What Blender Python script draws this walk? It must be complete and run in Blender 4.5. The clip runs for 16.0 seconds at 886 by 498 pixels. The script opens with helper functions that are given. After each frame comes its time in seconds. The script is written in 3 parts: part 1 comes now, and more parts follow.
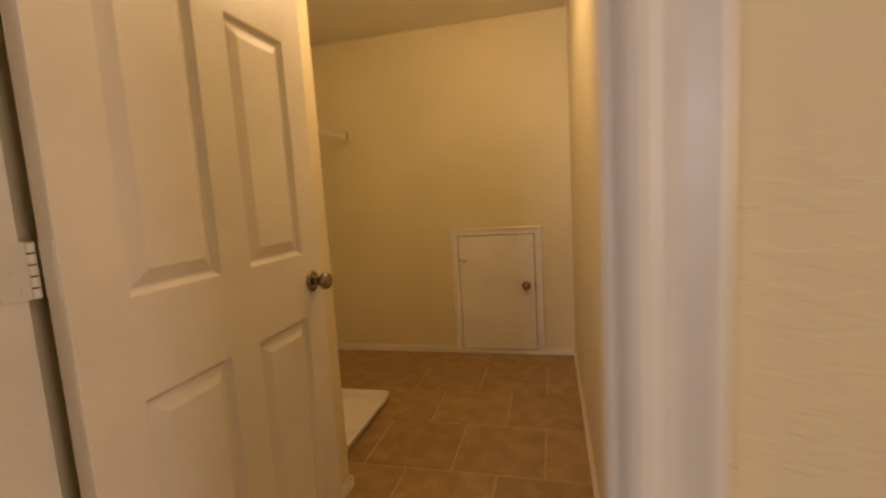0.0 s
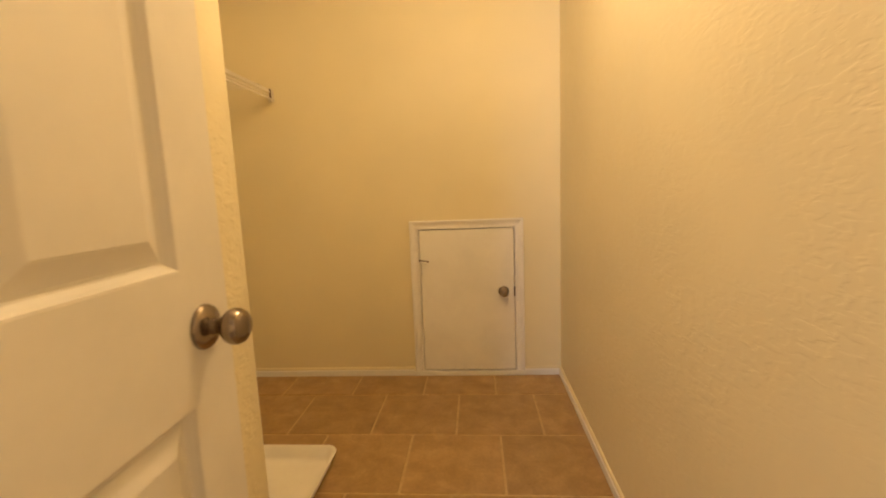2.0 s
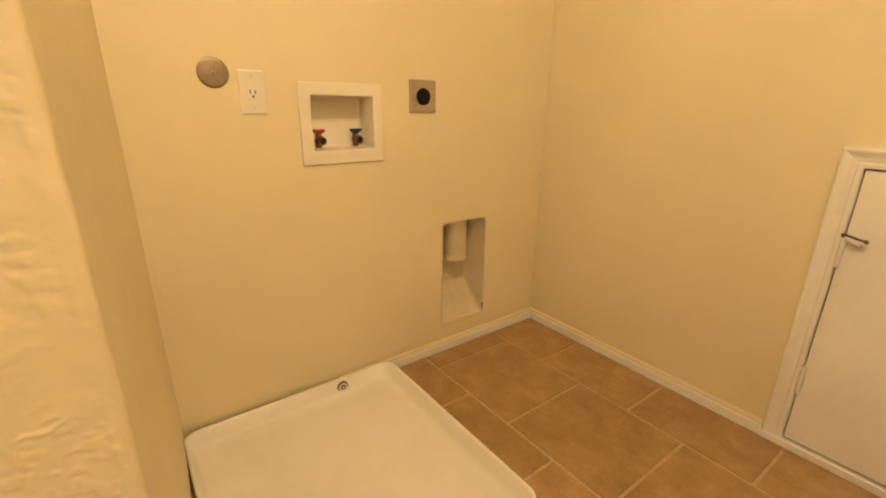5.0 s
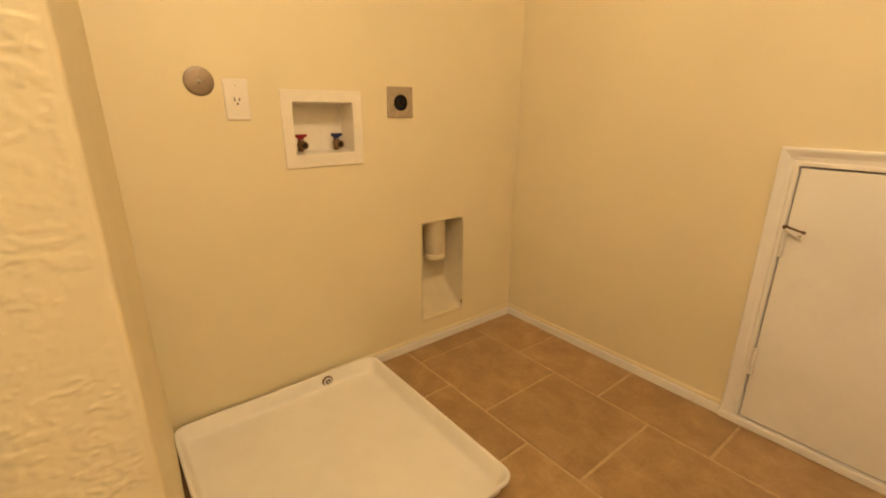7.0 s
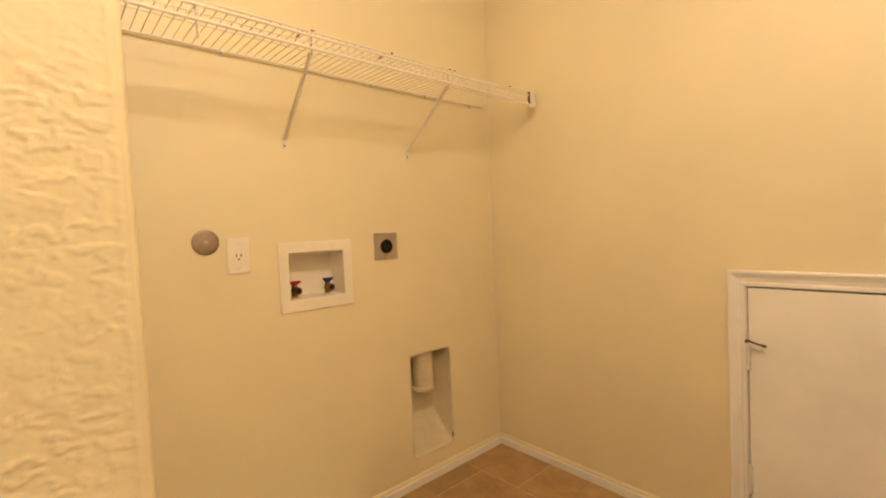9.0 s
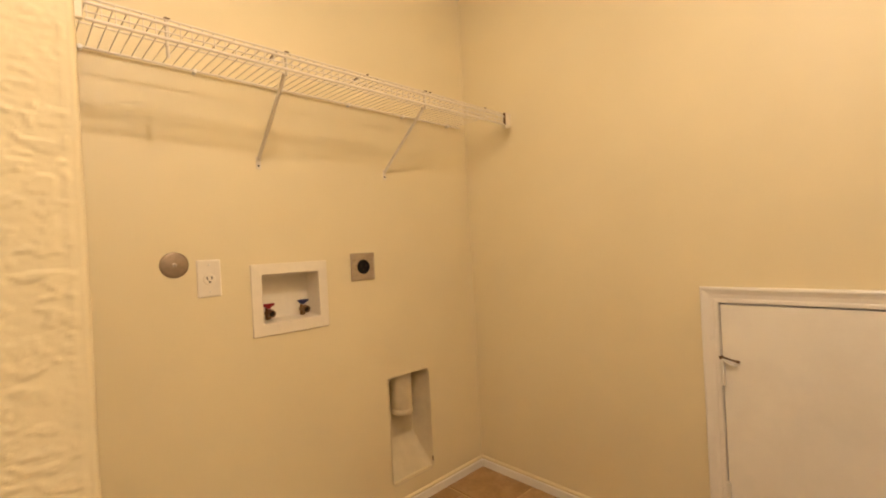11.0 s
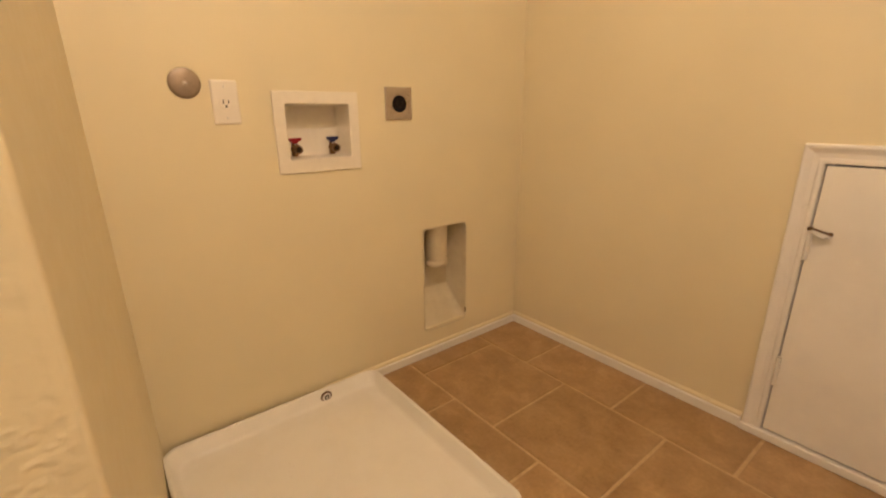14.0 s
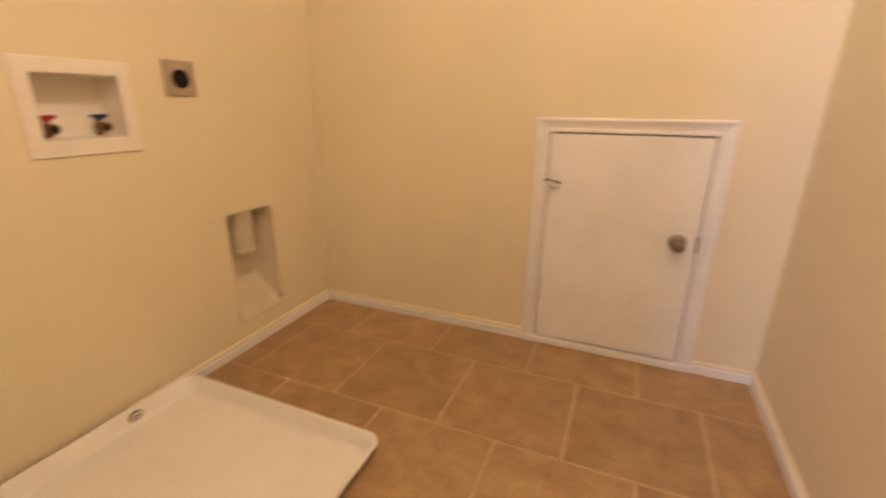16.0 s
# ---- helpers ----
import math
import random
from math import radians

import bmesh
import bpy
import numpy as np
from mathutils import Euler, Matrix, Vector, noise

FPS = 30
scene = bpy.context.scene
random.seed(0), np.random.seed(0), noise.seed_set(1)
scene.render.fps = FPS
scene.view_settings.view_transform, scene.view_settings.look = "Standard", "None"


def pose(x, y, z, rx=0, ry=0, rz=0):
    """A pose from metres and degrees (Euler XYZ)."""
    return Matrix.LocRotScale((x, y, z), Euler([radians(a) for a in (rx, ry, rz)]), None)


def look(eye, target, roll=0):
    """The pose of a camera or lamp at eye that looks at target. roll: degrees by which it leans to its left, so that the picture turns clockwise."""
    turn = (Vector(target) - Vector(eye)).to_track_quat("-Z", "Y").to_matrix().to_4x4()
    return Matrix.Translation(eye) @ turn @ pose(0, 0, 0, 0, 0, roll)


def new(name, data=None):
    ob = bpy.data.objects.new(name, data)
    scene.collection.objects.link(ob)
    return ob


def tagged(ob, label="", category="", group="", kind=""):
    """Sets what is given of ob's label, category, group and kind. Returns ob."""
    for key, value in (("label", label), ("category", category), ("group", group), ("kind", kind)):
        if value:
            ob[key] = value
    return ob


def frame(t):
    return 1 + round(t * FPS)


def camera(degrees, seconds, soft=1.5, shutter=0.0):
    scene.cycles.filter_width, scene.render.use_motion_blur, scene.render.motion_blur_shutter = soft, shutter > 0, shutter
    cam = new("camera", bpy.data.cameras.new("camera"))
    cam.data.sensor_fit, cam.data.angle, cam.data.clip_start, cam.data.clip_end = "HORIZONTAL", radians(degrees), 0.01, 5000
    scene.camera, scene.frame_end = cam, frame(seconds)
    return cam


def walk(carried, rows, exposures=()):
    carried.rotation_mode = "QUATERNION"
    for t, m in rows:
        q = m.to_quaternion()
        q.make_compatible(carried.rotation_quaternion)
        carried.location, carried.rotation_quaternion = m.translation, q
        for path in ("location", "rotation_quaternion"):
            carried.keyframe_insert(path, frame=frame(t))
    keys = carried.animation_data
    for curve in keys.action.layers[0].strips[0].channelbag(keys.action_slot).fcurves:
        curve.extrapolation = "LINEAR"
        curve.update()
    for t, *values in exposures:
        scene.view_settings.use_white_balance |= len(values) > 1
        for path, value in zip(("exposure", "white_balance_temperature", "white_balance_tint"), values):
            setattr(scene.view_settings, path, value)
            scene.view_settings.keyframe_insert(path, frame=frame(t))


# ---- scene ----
cam = camera(90.4, 16.0, soft=1.9, shutter=0.5)
PATH = [
    (0, (0.027, 0.185, 1.149), (-0.456, 2.113, 0.92), -3.5),
    (0.2, (-0.041, 0.246, 1.146), (-0.55, 2.16, 0.87), -2.6),
    (0.4, (-0.076, 0.306, 1.137), (-0.519, 2.234, 0.845), -2.0),
    (0.5, (-0.098, 0.347, 1.127), (-0.486, 2.286, 0.827), -2.6),
    (0.8, (-0.125, 0.414, 1.114), (-0.446, 2.358, 0.77), -3.4),
    (1, (-0.16, 0.465, 1.112), (-0.461, 2.409, 0.747), -3.0),
    (1.2, (-0.191, 0.522, 1.104), (-0.476, 2.467, 0.74), -2.9),
    (1.5, (-0.249, 0.624, 1.106), (-0.449, 2.592, 0.813), -1.9),
    (1.8, (-0.294, 0.728, 1.109), (-0.468, 2.703, 0.846), -2.1),
    (2, (-0.308, 0.808, 1.102), (-0.46, 2.783, 0.827), -2.3),
    (2.2, (-0.311, 0.895, 1.092), (-0.506, 2.867, 0.818), -2.1),
    (2.5, (-0.306, 1.053, 1.089), (-0.659, 3.0, 0.799), -2.2),
    (2.8, (-0.323, 1.185, 1.065), (-0.853, 3.089, 0.756), -1.4),
    (3, (-0.328, 1.291, 1.061), (-0.99, 3.144, 0.698), -0.4),
    (3.2, (-0.353, 1.393, 1.047), (-1.124, 3.191, 0.629), 0.9),
    (3.5, (-0.385, 1.526, 1.042), (-1.309, 3.233, 0.56), 2.5),
    (4, (-0.39, 1.661, 1.019), (-1.618, 3.136, 0.458), 0.2),
    (4.5, (-0.376, 1.739, 1.017), (-1.833, 2.974, 0.421), 0.55),
    (5, (-0.362, 1.747, 1.016), (-1.888, 2.875, 0.388), 0.65),
    (7.5, (-0.273, 1.687, 1.025), (-1.743, 2.912, 0.446), -0.25),
    (8, (-0.277, 1.652, 1.057), (-1.751, 2.94, 0.646), -1.0),
    (8.5, (-0.249, 1.647, 1.079), (-1.735, 2.969, 0.869), -1.8),
    (9, (-0.227, 1.645, 1.089), (-1.725, 2.968, 1.007), -2.6),
    (11.5, (-0.224, 1.663, 1.094), (-1.652, 3.063, 1.087), -2.8),
    (12, (-0.231, 1.663, 1.095), (-1.652, 3.069, 1.075), -2.5),
    (12.5, (-0.244, 1.675, 1.088), (-1.678, 3.067, 1.025), -2.6),
    (13, (-0.26, 1.708, 1.071), (-1.748, 3.034, 0.897), -2.4),
    (13.5, (-0.286, 1.748, 1.04), (-1.803, 2.989, 0.642), -2.2),
    (14, (-0.344, 1.759, 1.009), (-1.841, 2.944, 0.414), -0.5),
    (14.5, (-0.374, 1.764, 0.982), (-1.887, 2.899, 0.332), -1.2),
    (15, (-0.375, 1.727, 0.969), (-1.773, 2.982, 0.283), -0.3),
    (15.2, (-0.373, 1.701, 0.961), (-1.684, 3.036, 0.254), 0.0),
    (15.5, (-0.383, 1.648, 0.956), (-1.514, 3.136, 0.246), 0.0),
    (15.8, (-0.37, 1.613, 0.965), (-1.307, 3.244, 0.286), -0.2),
    (16, (-0.345, 1.592, 0.97), (-1.085, 3.339, 0.338), 0.3),
]
EXPOSURES = [(0.0, -1.22, 7950, 16), (0.5, -0.96, 7900, 12), (1.0, -0.69, 7750, 11), (1.5, -0.47, 7550, 10), (2.5, -0.18, 7150, 10), (3.5, 0.04, 6700, 10), (5.0, 0.14, 6400, 10), (7.5, 0.12, 6150, 12), (9.0, 0.08, 5850, 13), (12.5, -0.04, 5600, 17), (14.5, 0.0, 5550, 20), (16.0, 0.03, 5600, 24)]
walk(cam, [(t, look(eye, target, roll)) for t, eye, target, roll in PATH], EXPOSURES)

# ---- plan, in metres ----
X_LEFT, X_RIGHT = -1.713, 0.162        # laundry alcove wall, long wall
Y_DOOR, Y_BACK = 0.628, 3.295           # room face of the door wall, back wall
X_NIB, Y_NIB, Y_NIB_IN = -0.806, 1.714, 1.765
H = 2.325                              # ceiling height
JAMB_L, JAMB_R = -0.742, 0.076         # door opening
Y_HALL = 0.512                         # hall face of the door wall
HALL_X0, HALL_X1, HALL_Y = -3.0, 2.2, -1.7

# ---- world and lights ----
world = bpy.data.worlds.new("world")
scene.world = world
world.use_nodes = True
sky = world.node_tree.nodes.new("ShaderNodeTexSky")
sky.sky_type, sky.sun_disc = "NISHITA", False
sky.sun_elevation, sky.sun_rotation = radians(40), radians(120)
world.node_tree.links.new(sky.outputs[0], world.node_tree.nodes["Background"].inputs[0])
world.node_tree.nodes["Background"].inputs[1].default_value = 0.08

LAMP = (-0.32, 1.90)
LAMP_COLOUR, LAMP_GLOW = (1.0, 0.755, 0.485), 1250.0
SKY_COLOUR, SIDE_FILL_COLOUR, WINDOW_POWER = (0.82, 0.85, 1.08), (1.0, 0.86, 0.85), 46.0

BULB_Z = 2.13                           # middle of the lit tubular bulb, which lights the room

# daylight through the rear hall window; unseen side window added to light the door
WINDOW_REAR = (-1.47, -1.11, 0.88, 2.12)
ADDED_WINDOW_SIDE = (-0.98, -0.28, 0.88, 2.12)


def window_light(eye, target, width, share, beam, colour):
    daylight = new("hall_window_light", bpy.data.lights.new("hall_window_light", "AREA"))
    daylight.data.shape, daylight.data.size, daylight.data.size_y = "RECTANGLE", width, 1.2
    daylight.data.energy, daylight.data.color = WINDOW_POWER * share, colour
    daylight.data.spread = radians(beam)
    daylight.matrix_world = look(eye, target)


window_light((-1.29, HALL_Y - 0.02, 1.5), (-1.29, 2.0, 1.5), 0.32, 0.50, 115, SKY_COLOUR)
# added fill from the right for the open door, set in an assumed opening
window_light((HALL_X1 + 0.02, -0.63, 1.5), (0.0, -0.63, 1.5), 0.66, 0.90, 180, SIDE_FILL_COLOUR)


# ---- materials ----
def material(name, colour, rough=0.5, metal=0.0):
    m = bpy.data.materials.new(name)
    m.use_nodes = True
    b = m.node_tree.nodes["Principled BSDF"]
    b.inputs["Base Color"].default_value = (*colour, 1)
    b.inputs["Roughness"].default_value = rough
    b.inputs["Metallic"].default_value = metal
    return m


def node(m, kind, **inputs):
    n = m.node_tree.nodes.new(kind)
    for key, value in inputs.items():
        n.inputs[key.replace("_", " ")].default_value = value
    return n


def link(m, a, b):
    m.node_tree.links.new(a, b)


def coords(m, scale=(1, 1, 1)):
    c = m.node_tree.nodes.new("ShaderNodeNewGeometry")
    s = m.node_tree.nodes.new("ShaderNodeMapping")
    s.inputs["Scale"].default_value = scale
    link(m, c.outputs["Position"], s.inputs["Vector"])
    return s.outputs["Vector"]


def noise_of(m, scale, detail=3.0, rough=0.5, stretch=(1, 1, 1), distort=0.0):
    n = node(m, "ShaderNodeTexNoise", Scale=scale, Detail=detail, Roughness=rough, Distortion=distort)
    link(m, coords(m, stretch), n.inputs["Vector"])
    return n.outputs["Fac"]


def ramp(m, fac, stops):
    r = m.node_tree.nodes.new("ShaderNodeValToRGB")
    e = r.color_ramp.elements
    while len(e) < len(stops):
        e.new(0.5)
    for el, (p, c) in zip(e, stops):
        el.position, el.color = p, (*c, 1) if len(c) == 3 else c
    link(m, fac, r.inputs["Fac"])
    return r.outputs["Color"]


def mixed(m, fac, a, b, mode="MIX"):
    x = m.node_tree.nodes.new("ShaderNodeMix")
    x.data_type, x.blend_type = "RGBA", mode
    for socket, value in ((x.inputs["Factor"], fac), (x.inputs["A"], a), (x.inputs["B"], b)):
        if isinstance(value, (int, float)):
            socket.default_value = value
        elif isinstance(value, tuple):
            socket.default_value = (*value, 1)
        else:
            link(m, value, socket)
    return x.outputs["Result"]


def bump(m, height, strength, distance, after=None):
    b = node(m, "ShaderNodeBump", Strength=strength, Distance=distance)
    link(m, height, b.inputs["Height"])
    if after is not None:
        link(m, after, b.inputs["Normal"])
    return b.outputs["Normal"]


def finish(m, colour=None, rough=None, normal=None):
    b = m.node_tree.nodes["Principled BSDF"]
    for key, value in (("Base Color", colour), ("Roughness", rough), ("Normal", normal)):
        if value is not None:
            link(m, value, b.inputs[key])
    return m


def wall_paint(name, colour, trowel, distance):
    """Cream eggshell paint over a hand-trowelled skip texture."""
    m = material(name, colour, 0.5)
    patch = noise_of(m, 1.3, 3, 0.55)
    dark = tuple(c * 0.94 for c in colour)
    light = tuple(min(1, c * 1.03) for c in colour)
    colour_out = ramp(m, patch, [(0.3, dark), (0.7, light)])
    scuff = ramp(m, noise_of(m, 7.0, 5, 0.65), [(0.66, (0, 0, 0)), (0.8, (1, 1, 1))])
    colour_out = mixed(m, mixed(m, 0.10, (0.0, 0.0, 0.0), scuff), colour_out, tuple(c * 0.8 for c in colour))
    strokes = ramp(m, noise_of(m, 1.0, 3.5, 0.5, (30, 30, 62), 0.7), [(0.46, (0, 0, 0)), (0.53, (0.8, 0.8, 0.8)), (0.72, (1, 1, 1))])
    patches = ramp(m, noise_of(m, 4.5, 3, 0.6), [(0.38, (0.25, 0.25, 0.25)), (0.66, (1, 1, 1))])
    n = bump(m, mixed(m, 1.0, strokes, patches, "MULTIPLY"), trowel, distance)
    n = bump(m, noise_of(m, 260, 3, 0.6), 0.16, 0.0006, n)
    rough = ramp(m, noise_of(m, 30, 3), [(0.3, (0.42, 0.42, 0.42)), (0.7, (0.58, 0.58, 0.58))])
    return finish(m, colour_out, rough, n)


CREAM = (0.79, 0.69, 0.45)
PAINT = wall_paint("cream_wall_paint", CREAM, 0.45, 0.0014)
PAINT_SMOOTH = wall_paint("cream_paint_light_texture", CREAM, 0.14, 0.0006)
CEILING_PAINT = wall_paint("ceiling_paint", (0.84, 0.79, 0.66), 0.4, 0.002)


def gloss_paint(name, colour, rough, grain):
    """White semi-gloss enamel with brush marks and faint handling marks."""
    m = material(name, colour, rough)
    marks = ramp(m, noise_of(m, 5.0, 5, 0.62), [(0.35, tuple(c * 0.93 for c in colour)), (0.62, colour)])
    n = bump(m, noise_of(m, 1.0, 3, 0.5, grain), 0.12, 0.0006)
    r = ramp(m, noise_of(m, 18, 3), [(0.3, (rough * 0.85,) * 3), (0.7, (min(1, rough * 1.25),) * 3)])
    return finish(m, marks, r, n)


TRIM = gloss_paint("white_trim_enamel", (0.84, 0.80, 0.73), 0.32, (90, 90, 90))
DOOR_WHITE = gloss_paint("white_door_enamel", (0.80, 0.745, 0.645), 0.36, (160, 160, 9))
ACCESS_WHITE = gloss_paint("white_access_panel_enamel", (0.86, 0.82, 0.74), 0.38, (60, 60, 60))
HINGE_PAINT = gloss_paint("painted_over_hinge", (0.78, 0.745, 0.67), 0.35, (200, 200, 200))


def plastic(name, colour, rough):
    m = material(name, colour, rough)
    c = ramp(m, noise_of(m, 40, 4, 0.6), [(0.3, tuple(v * 0.95 for v in colour)), (0.7, colour)])
    return finish(m, c, None, bump(m, noise_of(m, 500, 2), 0.06, 0.0003))


BOX_WHITE = plastic("white_abs_box", (0.85, 0.775, 0.635), 0.35)
PLATE_WHITE = plastic("ivory_wall_plate", (0.84, 0.775, 0.665), 0.3)
# dark colour for the shade in slots, also on the brace foot screws
SLOT_DARK = plastic("slot_shade_and_dark_screw", (0.03, 0.022, 0.016), 0.6)
BLACK = plastic("black_receptacle", (0.006, 0.005, 0.006), 0.5)
BLACK.node_tree.nodes["Principled BSDF"].inputs["Specular IOR Level"].default_value = 0.15
RED = plastic("red_handle", (0.30, 0.004, 0.008), 0.4)
BLUE = plastic("blue_handle", (0.010, 0.018, 0.085), 0.4)
WIRE = plastic("white_vinyl_wire", (0.78, 0.71, 0.59), 0.40)
# clip plastic darkened to carry the shade of its underside
SHADED_CLIP = plastic("shaded_clip_plastic", (0.40, 0.34, 0.26), 0.5)
CLIP = plastic("white_clip_plastic", (0.82, 0.78, 0.72), 0.4)
BRACKET = plastic("cream_bracket_plastic", (0.80, 0.72, 0.56), 0.5)


def pan_plastic():
    m = material("white_drain_pan_plastic", (0.86, 0.82, 0.74), 0.42)
    dust = ramp(m, noise_of(m, 6, 6, 0.65), [(0.4, (0.87, 0.83, 0.75)), (0.75, (0.82, 0.775, 0.69))])
    specks = ramp(m, noise_of(m, 90, 2, 0.5), [(0.74, (0, 0, 0)), (0.78, (1, 1, 1))])
    c = mixed(m, mixed(m, 0.35, (0.0, 0.0, 0.0), specks), dust, (0.5, 0.42, 0.32))
    return finish(m, c, None, bump(m, noise_of(m, 350, 2), 0.1, 0.0004))


PAN = pan_plastic()


def metal(name, colour, rough, grain):
    m = material(name, colour, rough, 1.0)
    r = ramp(m, noise_of(m, 1.0, 3, 0.6, grain), [(0.3, (rough * 0.75,) * 3), (0.7, (rough * 1.3,) * 3)])
    return finish(m, None, r, bump(m, noise_of(m, 1.0, 2, 0.5, grain), 0.08, 0.0002))


NICKEL = metal("satin_nickel", (0.29, 0.235, 0.185), 0.14, (300, 300, 60))
DARK_NICKEL = metal("darkened_nickel", (0.27, 0.215, 0.165), 0.33, (300, 60, 300))
STEEL = metal("brushed_stainless", (0.50, 0.44, 0.38), 0.30, (40, 40, 900))
DISC_STEEL = metal("dull_steel_cover", (0.34, 0.27, 0.20), 0.50, (500, 80, 80))
BRASS = metal("tarnished_brass", (0.24, 0.14, 0.065), 0.38, (200, 200, 200))
DARK_METAL = metal("dark_bronze_spring", (0.20, 0.13, 0.08), 0.45, (200, 200, 200))
# near-black that stands in for the shade inside holes and gaps
HOLE_SHADE = material("painted_hole_shade", (0.03, 0.019, 0.010), 0.9)


def duct_paint():
    m = material("overspray_painted_duct", (0.68, 0.61, 0.45), 0.45)
    c = ramp(m, noise_of(m, 14, 5, 0.6), [(0.3, (0.63, 0.54, 0.36)), (0.7, (0.73, 0.64, 0.44))])
    return finish(m, c, None, bump(m, noise_of(m, 60, 3), 0.2, 0.001))


DUCT = duct_paint()


def tile_ceramic():
    """Brown glazed floor tile: cloudy mottling, fine specks, each tile a little different."""
    m = material("brown_ceramic_tile", (0.36, 0.22, 0.11), 0.42)
    info = m.node_tree.nodes.new("ShaderNodeObjectInfo")
    cloud = ramp(m, noise_of(m, 9.0, 6, 0.66, distort=0.3), [(0.30, (0.320, 0.195, 0.083)), (0.5, (0.395, 0.250, 0.110)), (0.70, (0.485, 0.318, 0.150))])
    fine = ramp(m, noise_of(m, 75, 5, 0.7), [(0.3, (0.82, 0.82, 0.82)), (0.7, (1.10, 1.10, 1.10))])
    c = mixed(m, 0.8, cloud, fine, "MULTIPLY")
    tint = ramp(m, info.outputs["Random"], [(0.0, (0.90, 0.89, 0.87)), (1.0, (1.08, 1.08, 1.08))])
    c = mixed(m, 1.0, c, tint, "MULTIPLY")
    r = ramp(m, noise_of(m, 12, 4), [(0.3, (0.34, 0.34, 0.34)), (0.7, (0.52, 0.52, 0.52))])
    n = bump(m, noise_of(m, 11, 4), 0.22, 0.0025)
    n = bump(m, noise_of(m, 140, 3), 0.14, 0.0006, n)
    return finish(m, c, r, n)


TILE = tile_ceramic()


def grout_mix():
    m = material("sanded_tan_grout", (0.50, 0.34, 0.17), 0.85)
    c = ramp(m, noise_of(m, 22, 5, 0.7), [(0.3, (0.45, 0.31, 0.155)), (0.7, (0.60, 0.43, 0.23))])
    return finish(m, c, None, bump(m, noise_of(m, 420, 3, 0.7), 0.5, 0.0012))


GROUT = grout_mix()


def carpet():
    m = material("beige_hall_carpet", (0.42, 0.33, 0.22), 0.95)
    c = ramp(m, noise_of(m, 90, 5, 0.7), [(0.3, (0.33, 0.26, 0.17)), (0.7, (0.48, 0.38, 0.26))])
    return finish(m, c, None, bump(m, noise_of(m, 300, 4), 0.8, 0.004))


CARPET = carpet()


def lamp_glass():
    m = material("lit_frosted_glass", (0.9, 0.85, 0.75), 0.5)
    b = m.node_tree.nodes["Principled BSDF"]
    b.inputs["Emission Color"].default_value = (*LAMP_COLOUR, 1)
    b.inputs["Emission Strength"].default_value = LAMP_GLOW
    return m


GLASS = lamp_glass()


# ---- mesh helpers ----
def part(name, bm, mat, parent=None, label="", smooth=False, angle=35):
    """Links a bmesh as one mesh object, under a thing or a part."""
    bmesh.ops.recalc_face_normals(bm, faces=bm.faces)
    me = bpy.data.meshes.new(name)
    bm.to_mesh(me)
    bm.free()
    if smooth:
        me.polygons.foreach_set("use_smooth", [True] * len(me.polygons))
        me.set_sharp_from_angle(angle=radians(angle))
    for one in mat if isinstance(mat, (list, tuple)) else [mat]:
        me.materials.append(one)
    ob = new(name, me)
    if parent is not None:
        ob.parent = parent
    if label:
        ob["label"] = label
    return ob


def thing(name, at, label, category, group="", kind=""):
    """An Empty at the base of a thing, that carries its parts; parts are built in world metres round it."""
    ob = new(name)
    ob.empty_display_size = 0.05
    ob.location = at
    return tagged(ob, label, category, group, kind)


def settle(ob):
    """Keeps parts, built in world metres, where they are under a thing that stands elsewhere."""
    inv = Matrix.Translation(ob.location).inverted()
    for c in ob.children:
        c.matrix_parent_inverse = inv


def box(bm, x0, x1, y0, y1, z0, z1, bevel=0.0, segments=2):
    m = Matrix.Translation(((x0 + x1) / 2, (y0 + y1) / 2, (z0 + z1) / 2)) @ Matrix.Diagonal((abs(x1 - x0), abs(y1 - y0), abs(z1 - z0), 1))
    made = bmesh.ops.create_cube(bm, size=1, matrix=m)["verts"]
    if bevel:
        edges = list({e for v in made for e in v.link_edges})
        bmesh.ops.bevel(bm, geom=edges, offset=bevel, segments=segments, affect="EDGES", profile=0.5)
    return bm


def lathe(bm, profile, place, steps=32):
    """Turns a profile of (radius, height) about the local z axis of the pose 'place'."""
    rings = []
    for r, h in profile:
        if r < 1e-6:
            rings.append([bm.verts.new(place @ Vector((0, 0, h)))])
        else:
            rings.append([bm.verts.new(place @ Vector((r * math.cos(a), r * math.sin(a), h))) for a in (2 * math.pi * k / steps for k in range(steps))])
    for a, b in zip(rings, rings[1:]):
        for k in range(steps):
            j = (k + 1) % steps
            if len(a) == 1 and len(b) == 1:
                continue
            if len(a) == 1:
                bm.faces.new((a[0], b[j], b[k]))
            elif len(b) == 1:
                bm.faces.new((a[k], a[j], b[0]))
            else:
                bm.faces.new((a[k], a[j], b[j], b[k]))
    return bm


def tube(bm, points, radius, steps=8):
    """A round rod along a line of points, with flat ends."""
    pts = [Vector(p) for p in points]
    rings = []
    for i, p in enumerate(pts):
        d = (pts[min(i + 1, len(pts) - 1)] - pts[max(i - 1, 0)]).normalized()
        side = d.cross(Vector((0.31, 0.17, 0.93))).normalized()
        up = d.cross(side)
        rings.append([bm.verts.new(p + radius * (math.cos(a) * side + math.sin(a) * up)) for a in (2 * math.pi * k / steps for k in range(steps))])
    for a, b in zip(rings, rings[1:]):
        for k in range(steps):
            j = (k + 1) % steps
            bm.faces.new((a[k], a[j], b[j], b[k]))
    bm.faces.new(rings[0][::-1])
    bm.faces.new(rings[-1])
    return bm


